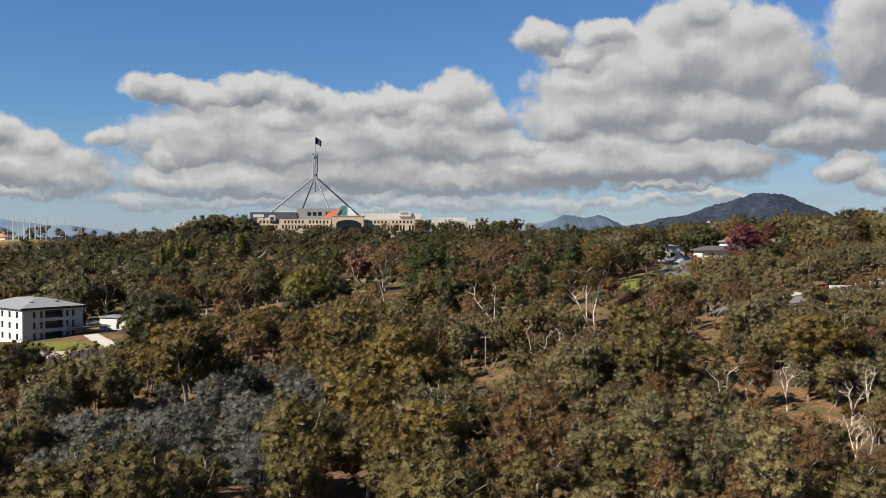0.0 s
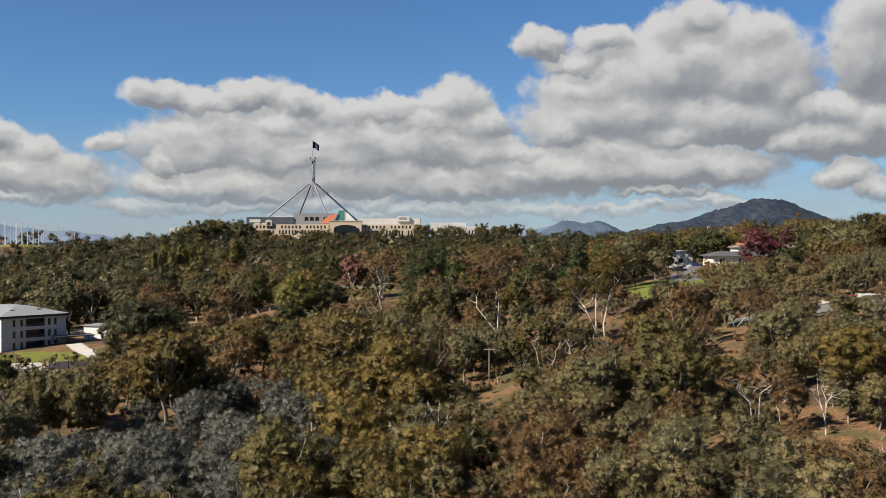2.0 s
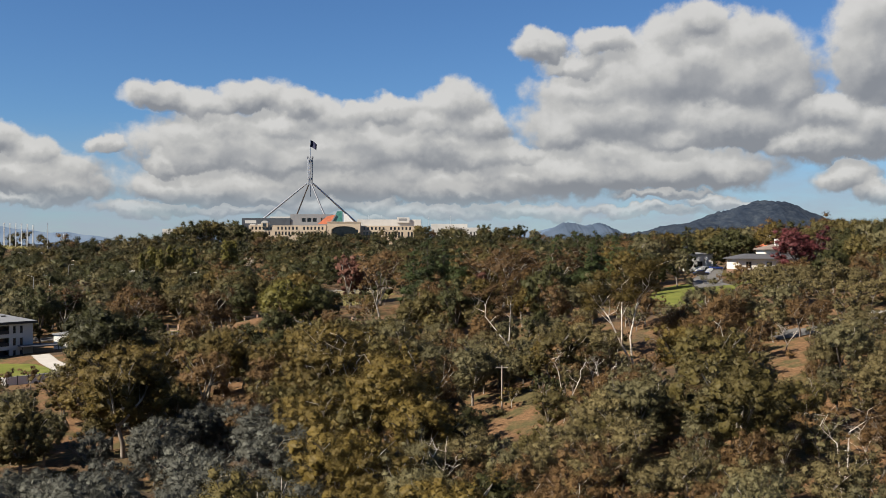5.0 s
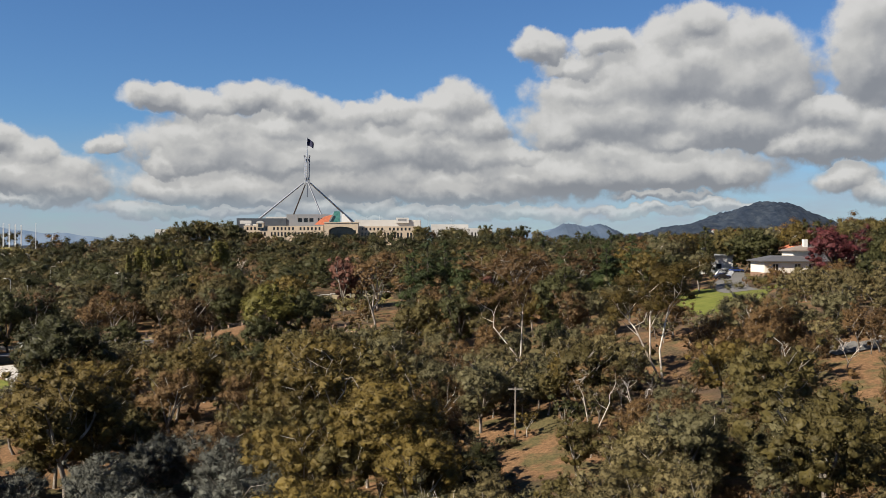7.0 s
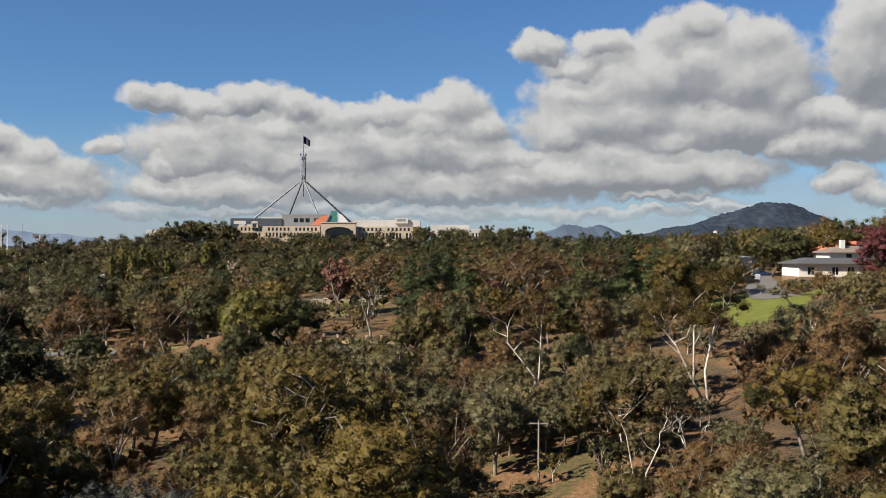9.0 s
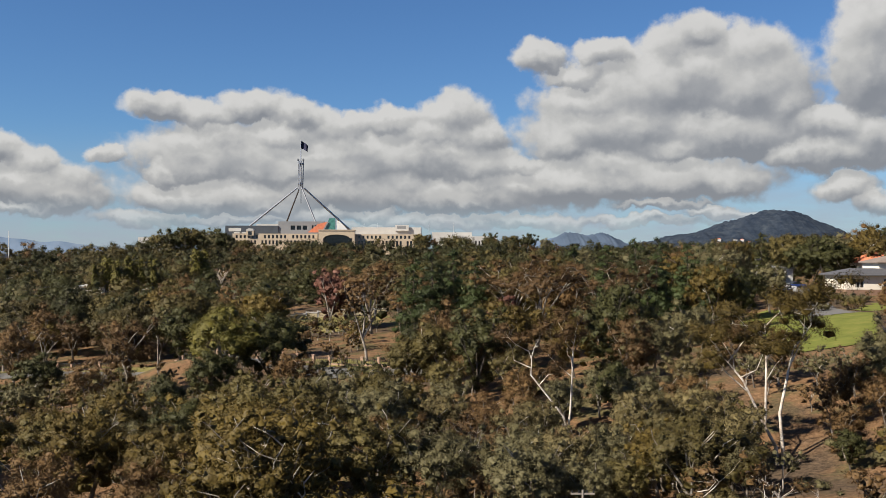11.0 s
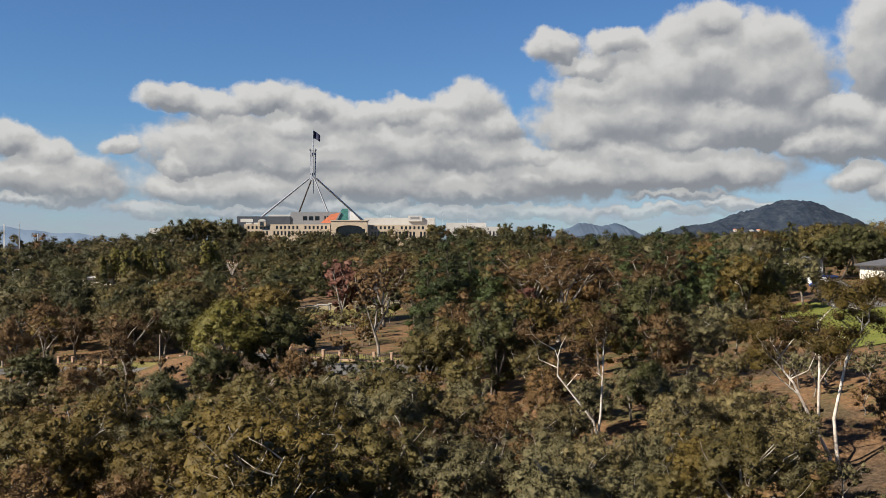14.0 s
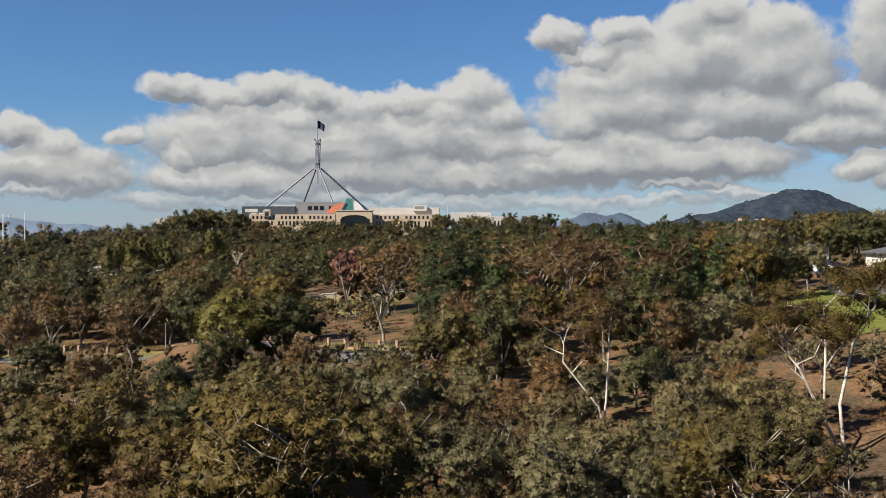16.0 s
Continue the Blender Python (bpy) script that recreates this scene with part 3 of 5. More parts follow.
def white_gum(x, y, height, trunks, kind, count, label):
    """A leaning white-trunked gum: each trunk is (lean east, lean north, height share, forks)."""
    r = np.random.default_rng(int(abs(x * 7) + abs(y)))
    lines, clumps = [], []
    first = None
    for ex, ey, share, forks in trunks:
        h = height * share
        end = np.array([ex, ey, h])
        joined = first is not None and len(trunks) > 2 and (ex, ey) != trunks[-1][:2]
        a = first if joined else np.array([ex * 0.24 + r.normal() * 0.35, ey * 0.22 + r.normal() * 0.3, h * 0.34])
        first = a if first is None else first
        c = a * 0.42 + end * 0.58 + np.array([r.normal() * 0.55, r.normal() * 0.45, 0.3])
        e = a * 0.18 + end * 0.82 + np.array([r.normal() * 0.4, r.normal() * 0.3, 0.25])
        r0 = height * 0.0118
        foot = [(a, r0 * 0.8)] if joined else [(np.array([0.25 * ex / 3, 0, -0.4]), r0 * 1.2), (a * 0.5 + np.array([r.normal() * 0.2, 0.1, 0]), r0 * 0.98), (a, r0 * 0.85)]
        line = foot + [(c, r0 * 0.58), (e, r0 * 0.4), (end, r0 * 0.18)]
        lines.append(([q for q, _ in line], [q for _, q in line]))
        for k in range(forks):
            s = 0.25 + 0.7 * k / max(1, forks - 1)
            way_ = [a, c, e, end]
            j = min(2, int(s * 3))
            at = way_[j] + (way_[j + 1] - way_[j]) * (s * 3 - j)
            ang = r.random() * 6.283
            o = height * (0.12 + 0.10 * r.random())
            e2 = at + np.array([math.cos(ang) * o, math.sin(ang) * o * 0.8, height * (0.10 + 0.12 * r.random())])
            lines.append(([at, (at + e2) / 2 + r.normal(size=3) * 0.3, e2], [r0 * 0.42, r0 * 0.28, r0 * 0.1]))
            for _ in range(3):
                e3 = e2 + r.normal(size=3) * np.array([0.9, 0.9, 0.5]) + (0, 0, 0.5)
                lines.append(([e2, (e2 + e3) / 2 + r.normal(size=3) * 0.15, e3], [r0 * 0.12, r0 * 0.08, r0 * 0.04]))
                clumps.append((*e3, height * 0.07 * (0.7 + 0.6 * r.random()), 0.7))
    ob = empty("gum_tree", pose(x, y, float(ground_z(x, y))), label, "tree", "bushland trees")
    part("trunk", tubes("trunk", lines, WHITEBARK, 7), None, ob, "smooth white bark")
    if count:
        part("crown", leaves("crown", r, clumps, count * 4, 0.135, LEAF[kind], core=0.5), None, ob)
    TAKEN.append((x, y, 4.0))


GUM = "tall gum tree with forked smooth white trunks and thin crown"
white_gum(30.8, 195.3, 15.6, [(-6.1, 2.0, 0.72, 6), (-1.7, 0.4, 0.90, 6), (2.9, 0.2, 1.0, 7)], "gold", 7000, GUM)
white_gum(10.9, 203.0, 12.0, [(-4.6, 0.0, 0.88, 4), (0.5, 0.3, 1.0, 5)], "brown", 2200, "gum tree with two bare white trunks and sparse leaves")
white_gum(-15.7, 172.6, 12.6, [(-5.2, 0.6, 0.70, 3), (-2.4, 0.2, 0.92, 4), (0.9, 0.3, 1.0, 4), (2.4, -0.2, 0.78, 3)], "gold", 500, "pale dead-limbed gum tree beneath a golden crown")
white_gum(35.5, 121.0, 8.0, [(-2.4, 0.0, 0.85, 4), (1.6, 0.0, 1.0, 4)], "brown", 600, "small white-limbed gum tree beside a bare clearing")
white_gum(16.0, 163.0, 7.5, [(-2.2, 0.3, 1.0, 4), (2.0, 0.2, 0.85, 4)], "brown", 300, "leaning dead gum tree with pale forked limbs")

for kind, rows in {
    "gold": [(-48.5, 183.8, 1.15), (-6.8, 149.0, 1.33), (-3.5, 140.5, 0.9), (-6.4, 124.8, 0.85), (-43.0, 161.0, 1.35), (-14.3, 108.2, 0.81), (-1.2, 108.7, 0.89), (-17.3, 177.0, 1.36), (-27.9, 187.3, 0.9), (49.2, 124.8, 1.05),
             (-36.9, 191.3, 1.02), (-20.5, 191.0, 1.05), (32.0, 166.2, 0.8), (15.6, 180.5, 0.7)],
    "olive": [(-8.2, 104.2, 0.78), (-48.6, 111.7, 0.74), (-36.7, 112.7, 0.62), (-51.1, 147.7, 0.92), (-39.1, 91.7, 0.66), (-34.0, 94.2, 0.68), (16.9, 173.8, 0.87), (31.3, 149.8, 1.05),
              (28.3, 129.8, 1.1), (37.6, 137.3, 0.59), (8.8, 89.7, 0.67), (16.3, 87.7, 0.63), (34.0, 80.7, 0.58), (-4.7, 94.2, 0.68), (-21.7, 165.2, 0.73)],
    "olive ": [(-39.4, 171.8, 0.7), (23.0, 145.2, 0.65), (16.3, 143.7, 0.64), (12.5, 152.2, 0.56), (-46.9, 161.8, 0.51), (15.4, 134.2, 0.57), (9.0, 139.7, 0.41),
               (-39.8, 193.5, 0.92), (-30.9, 195.1, 0.7), (-2.4, 224.7, 0.62), (-7.6, 238.6, 0.78), (-42.5, 216.5, 0.78), (-27.4, 223.7, 0.76), (12.4, 178.9, 0.5), (6.3, 222.4, 0.68), (-11.7, 222.5, 0.68)],
    "brown": [(-36.2, 179.3, 1.1), (-14.1, 98.2, 0.64), (8.0, 111.7, 0.76), (12.8, 123.2, 0.77), (-26.1, 160.3, 0.83), (44.0, 187.5, 0.95), (-56.1, 181.8, 0.83), (-8.0, 191.6, 0.89),
              (-54.4, 255.4, 1.3), (-54.9, 239.8, 0.86), (1.6, 209.2, 0.66), (1.4, 234.3, 0.82), (37.1, 214.1, 0.66), (35.1, 222.6, 0.7), (23.1, 202.2, 0.73), (-24.8, 241.3, 0.78), (-84.1, 282.8, 1.2)],
    "lime": [(-75.0, 168.2, 0.82), (-36.5, 248.0, 1.42)],
    "grey": [(29.8, 230.0, 0.95), (-9.8, 203.6, 1.08), (-72.3, 181.2, 0.85), (21.3, 141.3, 0.96), (3.6, 177.5, 1.0), (49.8, 155.3, 0.93), (21.7, 106.7, 0.64), (53.0, 119.3, 0.65), (29.8, 91.2, 0.54), (4.7, 187.7, 0.8), (9.9, 186.2, 0.6),
             (30.7, 138.7, 0.94), (24.7, 163.2, 0.6), (32.2, 158.7, 0.68), (32.1, 133.7, 0.57), (10.5, 191.4, 0.45), (-62.9, 238.6, 0.72), (23.8, 223.2, 0.9), (43.6, 199.5, 1.0), (49.5, 197.0, 0.75), (55.0, 193.0, 0.8), (-16.9, 220.9, 0.88), (50.3, 294.3, 1.32)],
    "dark": [(-59.6, 203.3, 1.6), (3.1, 115.2, 0.8), (24.2, 88.2, 0.5), (2.0, 93.2, 0.62), (-66.4, 212.4, 1.5), (1.8, 148.7, 0.63), (-39.6, 228.0, 0.8), (-28.5, 249.0, 1.35), (-36.6, 241.6, 0.89),
             (54.0, 281.3, 1.0), (17.0, 210.0, 0.67), (-91.0, 330.2, 1.24), (-68.9, 257.5, 0.9), (34.8, 189.0, 0.4), (77.6, 229.0, 0.8), (95.0, 272.0, 0.75), (101.0, 276.0, 0.8)],
    "silver": [(-43.1, 116.5, 0.95), (-39.5, 108.0, 0.8), (-46.0, 124.0, 0.85), (-25.7, 120.2, 0.81), (-32.9, 123.2, 0.91), (-23.0, 128.7, 0.95), (-19.4, 141.2, 0.95), (-39.4, 128.2, 0.75), (-20.0, 108.2, 0.8), (-35.1, 147.7, 0.81), (-32.4, 160.2, 0.82),
               (-27.3, 105.7, 0.71), (-17.8, 156.2, 0.8), (-30.0, 114.0, 0.8), (-28.0, 138.0, 0.85), (-36.0, 136.0, 0.75)],
}.items():
    protos = NEAR[kind.strip()]
    for i, (x, y, s) in enumerate(rows):
        put(protos[i % len(protos)], x, y, s, group="bushland trees")

# Pines and autumn trees between the bush and the far slope.
for i, (x, y, s) in enumerate([(34.3, 285, 0.92), (29.0, 288, 0.9), (40.0, 290, 0.9), (44.5, 286, 0.85), (37.0, 279, 0.8), (47.0, 279, 0.7), (-4.8, 285, 1.12), (-0.6, 290, 1.1), (-8.5, 292, 1.0), (3.5, 284, 0.95), (24.0, 296, 0.9)]):
    put(PINES[i % 2], x, y, s, group="tall pines")
put(SPECIAL["maple"], 80.5, 257.0, 1.35, tall=0.86)
put(SPECIAL["maple"], 80.0, 281.0, 0.2, label="low crimson shrub below the brick plinth")
for i, (x, y, s) in enumerate([(73.8, 287.0, 1.1), (76.5, 286.0, 1.0), (74.4, 279.5, 0.95), (78.5, 285.5, 0.8), (71.5, 276.5, 0.9)]):
    put(NEAR["shrub"][i % 2], x, y, s, tall=0.8, group="garden shrubs")
for i, (x, y, s) in enumerate([(26.0, 189.0, 0.7), (36.5, 195.0, 0.8), (33.5, 184.0, 0.6), (27.0, 199.0, 0.9), (37.5, 187.5, 0.7), (24.5, 193.5, 0.8), (40.0, 192.0, 0.9), (30.0, 183.5, 0.45)]):
    put(NEAR["shrub"][i % 3], x, y, s, tall=0.9, group="undergrowth shrubs")
put(SPECIAL["rust"], -30.6, 350, 1.15)
put(SPECIAL["rust"], -26.5, 354, 0.95)
put(SPECIAL["rust"], 7.5, 264, 0.75)
put(SPECIAL["tall_brown"], 25.0, 256, 0.95)
put(SPECIAL["tall_brown"], -20.2, 338, 1.05)
put(SPECIAL["tall_brown"], 14.0, 272, 0.95)
put(SPECIAL["tall_brown"], 9.5, 286, 1.1)
put(SPECIAL["cypress"], 77.2, 341, 1.05)
put(SPECIAL["cypress"], 62.5, 312, 0.62)
put(SPECIAL["deadwhite"], -96.9, 516, 0.85)
for x, y, s in ((-142, 487, 0.8), (-138, 490, 0.95), (-134, 489, 0.9), (-130, 492, 1.0), (-126, 494, 0.9), (-121, 495, 0.9), (-109, 518, 1.05), (-106, 520, 1.0)):
    put(SPECIAL["poplar"], x, y, s * 1.2, group="poplar row")
for kind, x, y, s in (("gold", 18.4, 290, 1.35), ("olive", 12.9, 300, 1.3), ("brown", 20.0, 280, 1.1), ("grey", 57.0, 302, 1.2), ("olive", 122.8, 340, 1.25), ("olive", 132, 336, 1.2), ("gold", 144.4, 330, 1.35),
                      ("grey", 112, 318, 1.2), ("brown", 104, 345, 1.3), ("olive", 88, 350, 1.25), ("olive", 96, 352, 1.2), ("dark", 150, 345, 1.3), ("olive", 66, 330, 1.1), ("brown", 62, 318, 1.1), ("grey", 120, 300, 1.25),
                      ("gold", 130, 310, 1.1), ("dark", 108, 292, 1.0), ("olive", 118, 280, 1.1), ("grey", 106, 262, 1.1), ("gold", 96, 240, 0.7), ("olive", 108, 236, 0.75)):
    put(MIDDLE[kind][0], x, y, s, group="valley trees")
for kind, x, s in (("dark", -206, 1.5), ("olive", -199, 1.75), ("dark", -193, 2.0), ("dark", -185, 2.05), ("olive", -177, 2.1), ("dark", -170, 1.85), ("grey", -163, 1.95), ("dark", -157, 2.0), ("grey", -149, 1.5), ("olive", -140, 1.35), ("olive", -124, 1.0), ("dark", -90, 1.05), ("olive", -71, 1.05), ("dark", -52, 1.1), ("olive", -17, 1.5), ("brown", -10, 1.3), ("grey", 4, 1.4), ("dark", 31, 1.45), ("olive", 46, 1.35), ("dark", 57, 1.4), ("grey", 70, 1.2)):
    put(MIDDLE[kind][0], x, 772, s, group="hilltop trees")
put(SPECIAL["maple"], 118.0, 356.0, 1.05, label="dark red autumn maple tree on the hillside")
put(SPECIAL["maple"], 86.0, 318.0, 0.45, label="small crimson maple tree behind the cream house")


def free(x, y, r):
    return all((x - a) ** 2 + (y - b) ** 2 > (r + c) ** 2 * 0.32 for a, b, c in TAKEN)


def within(x, y, outline):
    c = False
    for (xa, ya), (xb, yb) in zip(outline, outline[1:] + outline[:1]):
        if (ya > y) != (yb > y) and x < (xb - xa) * (y - ya) / (yb - ya) + xa:
            c = not c
    return c


def in_clearing(x, y):
    return any(((x - a) / ra) ** 2 + ((y - b) / rb) ** 2 < 1 for a, b, ra, rb in CLEARINGS)


def in_scrub(x, y):
    return any(within(x, y, o) for o in SCRUB)


# Bare places (lawns, roads, buildings), and open scrub where only low bushes stand.
CLEARINGS = [(-74, 200, 8, 9), (-108, 262, 26, 24), (-90, 235, 22, 20), (88, 306, 24, 14), (76, 318, 14, 26), (58, 266, 12, 21), (44, 134, 4, 8), (45, 165, 4, 7), (38, 118, 3, 4), (9, 160, 4, 9), (82, 184, 24, 5),
             (-48, 275, 18, 8), (-34, 368, 18, 22), (-133, 410, 8, 10), (28, 181, 3, 4), (31, 191, 3.5, 6), (51, 240, 7, 13), (78, 277, 7, 7), (66, 300, 7, 15), (-28, 300, 6, 22), (-84, 288, 22, 11), (-46, 277, 20, 10), (-18, 266, 14, 8), (-325, 742, 44, 16)]
SCRUB = [[(-74, 172), (-57, 172), (-84, 262), (-116, 256)], [(24, 197), (62, 206), (64, 252), (42, 252), (30, 228)], [(-14, 262), (52, 262), (58, 302), (-14, 302)], [(60, 250), (96, 250), (108, 292), (64, 292)],
         [(-76, 210), (-6, 210), (-6, 272), (-45, 286), (-92, 302), (-104, 284)], [(-42, 296), (-16, 296), (-18, 352), (-52, 352)],
         [(0, 144), (14, 144), (16, 176), (1, 176)], [(23, 164), (38, 164), (40, 187), (24, 187)], [(-380, 600), (-250, 600), (-270, 730), (-390, 730)], [(-118, 425), (-98, 425), (-112, 498), (-150, 488)], [(-94, 445), (-78, 445), (-88, 530), (-116, 524)]]
rng = np.random.default_rng(5)


def spots(y0, y1, step, kinds, scale, wide=0.50, thin=0.1, scrub=False):
    """Jittered places for trees: (kind, x, y, scale), kinds gathering in drifts."""
    names = list(kinds)
    wts = np.array([kinds[n] for n in names], float)
    y = y0
    while y < y1:
        half = wide * (y + 10) + 6
        x = -half
        while x < half:
            px, py = x + rng.uniform(-0.5, 0.5) * step, y + rng.uniform(-0.5, 0.5) * step
            x += step
            w = wts * np.exp([4.0 * noise.noise(Vector((px / 26, py / 26, 10.0 * i))) for i in range(len(names))])
            n = names[int(rng.choice(len(names), p=w / w.sum()))]
            s = rng.uniform(*scale)
            if rng.random() < thin or in_clearing(px, py) or (n != "shrub" and in_scrub(px, py) != scrub) or not free(px, py, (1.0 if n == "shrub" else 2.4) * s):
                continue
            yield n, px, py, s
        y += step


KINDS = {"olive": 3, "gold": 1.3, "grey": 2.0, "dark": 0.5, "brown": 1.6, "shrub": 1.0, "bare": 0.4, "twiggy": 0.8}
for n, x, y, s in spots(78, 208, 6.7, KINDS, (0.62, 1.0), wide=0.475, thin=0.05):
    if x < 3 - 0.06 * (y - 80):
        if n != "shrub" and ((x + 31) / 18) ** 2 + ((y - 128) / 34) ** 2 < 1:
            n, s = "silver", s * 0.9
        put(NEAR[n][int(rng.integers(len(NEAR[n])))], x, y, s, tall=rng.uniform(0.9, 1.12), group="undergrowth shrubs" if n == "shrub" else "bushland trees")
SMALL = {"small_olive": 3, "small_grey": 2.2, "small_brown": 2.6, "shrub": 0.6, "bare": 0.35, "twiggy": 1.0}
for n, x, y, s in spots(78, 250, 4.3, SMALL, (0.38, 0.64), wide=0.475, thin=0.05):
    if x > -4 and (y < 215 or x > 34) and not in_scrub(x, y):
        s *= 0.84 if y > 150 and x > 40 else 1.0
        put(NEAR[n][int(rng.integers(len(NEAR[n])))], x, y, s * (1.25 if n == "shrub" else 1), tall=rng.uniform(0.9, 1.2), group="undergrowth shrubs" if n == "shrub" else "scrub trees")
for n, x, y, s in spots(74, 290, 7.5, {"shrub": 1}, (0.5, 1.1), thin=0.66):
    put(NEAR[n][int(rng.integers(len(NEAR[n])))], x, y, s, tall=rng.uniform(0.7, 1.1), group="undergrowth shrubs")


def arrays(me):
    v = np.empty(len(me.vertices) * 3, np.float32)
    me.vertices.foreach_get("co", v)
    n = np.empty(len(me.vertices) * 3, np.float32)
    if "soft" in me:
        c = np.empty(len(me.loops) * 3, np.float32)
        me.corner_normals.foreach_get("vector", c)
        at = np.empty(len(me.loops), np.int32)
        me.loops.foreach_get("vertex_index", at)
        n = n.reshape(-1, 3)
        n[at] = c.reshape(-1, 3)
    else:
        me.vertices.foreach_get("normal", n)
    f = np.empty(len(me.loops), np.int32)
    me.loops.foreach_get("vertex_index", f)
    return v.reshape(-1, 3), n.reshape(-1, 3), f.reshape(len(me.polygons), -1)


def woods(name, rows, protos, label):
    """Many trees that stand too close to count, as one mesh."""
    cache, vs, ns, fs, mats, slots, base = {}, [], [], [], [], [], 0
    for n, x, y, s in rows:
        choice = protos[n][int(rng.integers(len(protos[n])))]
        a = rng.uniform(0, 6.283)
        rot = np.array([[math.cos(a), -math.sin(a), 0], [math.sin(a), math.cos(a), 0], [0, 0, rng.uniform(0.9, 1.12)]]) * s
        z = float(ground_z(x, y))
        for child in choice.children:
            if child.name not in cache:
                v, nn, f = arrays(child.data)
                m = child.data.materials[0]
                if m not in mats:
                    mats.append(m)
                cache[child.name] = (v, nn, f, mats.index(m))
            v, nn, f, k = cache[child.name]
            vs.append(v @ rot.T + (x, y, z))
            ns.append(nn @ rot.T / s)
            f = f if f.shape[1] == 3 else np.concatenate([f[:, :3], f[:, [0, 2, 3]]])
            fs.append(f + base)
            slots.append(np.full(len(f), k))
            base += len(v)
    me = mesh_of(name, np.concatenate(vs), np.concatenate(fs), mats[0], True)
    for m in mats[1:]:
        me.materials.append(m)
    me.polygons.foreach_set("material_index", np.concatenate(slots).astype(np.int32))
    round_normals(me, unit(np.concatenate(ns)))
    return tagged(new(name, me), label, "woods", kind="stuff")


VALLEY = {"olive": 2.4, "gold": 0.8, "grey": 1.2, "dark": 2.4, "brown": 1.6, "bare": 0.5}
for n, x, y, s in [q for q in spots(210, 266, 9.0, VALLEY, (0.7, 1.05), thin=0.1) if q[1] < 24] + list(spots(266, 350, 9.2, VALLEY, (0.8, 1.25), thin=0.12)):
    put(MIDDLE[n][int(rng.integers(len(MIDDLE[n])))], x, y, s, tall=rng.uniform(0.9, 1.12), group="valley trees")
woods("valley_scrub", [(n, x, y, s * (0.5 if x > 36 and y > 212 else 1.0)) for n, x, y, s in spots(150, 352, 5.0, {"olive": 2.4, "gold": 0.8, "grey": 1.6, "dark": 1.6, "brown": 1.8}, (0.26, 0.46), thin=0.15, scrub=True)], LOW, "low olive and brown scrub between the trees")


def far_woods(name, y0, y1, step, count, size, label, seed, puffs):
    """Treetops too far off to tell apart: one mesh of leaf sprays."""
    r = np.random.default_rng(seed)
    pts = []
    y = y0
    while y < y1:
        half = 0.52 * y + 20
        for x in np.arange(-half, half, step):
            px, py = x + r.uniform(-0.5, 0.5) * step, y + r.uniform(-0.5, 0.5) * step
            if r.random() < 0.12 or in_clearing(px, py):
                continue
            pts.append((px, py, (3.0 if in_scrub(px, py) else 1.0) ** -1 * (0.74 if px > 45 else 1.0) * (7.0 + 9.0 * r.random() ** 1.6)))
        y += step
    p = np.array(pts)
    base = ground_z(p[:, 0], p[:, 1])
    kinds = ["olive", "dark", "grey", "gold", "brown"]
    pick = np.array([max(range(5), key=lambda i: (0.8, 0.95, 0.55, 0.25, 0.5)[i] + 0.9 * noise.noise(Vector((q[0] / 40, q[1] / 40, 9.0 * i))) + 0.35 * r.random()) for q in p])
    vs, ns, fs, slots = [], [], [], []
    for i, kind in enumerate(kinds):
        cl, hearts = [], []
        for j in np.where(pick == i)[0]:
            h = p[j, 2]
            for _ in range(puffs):
                hearts.append((p[j, 0], p[j, 1], base[j] + h * 0.35))
                cl.append((p[j, 0] + r.normal() * h * 0.19, p[j, 1] + r.normal() * h * 0.19, base[j] + h * r.uniform(0.22, 0.88), h * r.uniform(0.11, 0.22), 0.75))
        if not cl:
            continue
        me = leaves(name, r, cl, count * len(cl) // puffs, size, LEAF[kind], hearts=hearts)
        v, nn, f = arrays(me)
        ns.append(nn)
        bpy.data.meshes.remove(me)
        fs.append(f + sum(len(q) for q in vs))
        vs.append(v)
        slots.append(np.full(len(f), i))
    v = np.concatenate(vs)
    me = mesh_of(name, v, np.concatenate(fs), LEAF[kinds[0]], True)
    for kind in kinds[1:]:
        me.materials.append(LEAF[kind])
    me.polygons.foreach_set("material_index", np.concatenate(slots).astype(np.int32))
    round_normals(me, np.concatenate(ns))
    tagged(new(name, me), label, "woods", kind="stuff")


far_woods("far_woods", 350, 560, 9.6, 760, 0.36, "olive and dark green treetops of the far wooded slope", 7, 9)
far_woods("hill_woods", 560, 785, 11.0, 300, 0.58, "dark olive treetops below the hilltop building", 8, 8)
for pr in PROTOS:
    for o in (*pr.children_recursive, pr):
        bpy.data.objects.remove(o)


# ---- building helpers ----
def box(bm, x0, x1, y0, y1, z0, z1):
    vs = [bm.verts.new(c) for c in ((x0, y0, z0), (x1, y0, z0), (x1, y1, z0), (x0, y1, z0), (x0, y0, z1), (x1, y0, z1), (x1, y1, z1), (x0, y1, z1))]
    for f in ((0, 3, 2, 1), (4, 5, 6, 7), (0, 1, 5, 4), (1, 2, 6, 5), (2, 3, 7, 6), (3, 0, 4, 7)):
        bm.faces.new([vs[i] for i in f])


def boxes(*rows, bevel=0.0):
    bm = bmesh.new()
    for r in rows:
        box(bm, *r)
    if bevel:
        bmesh.ops.bevel(bm, geom=bm.edges[:], offset=bevel, segments=1, affect="EDGES")
    return bm


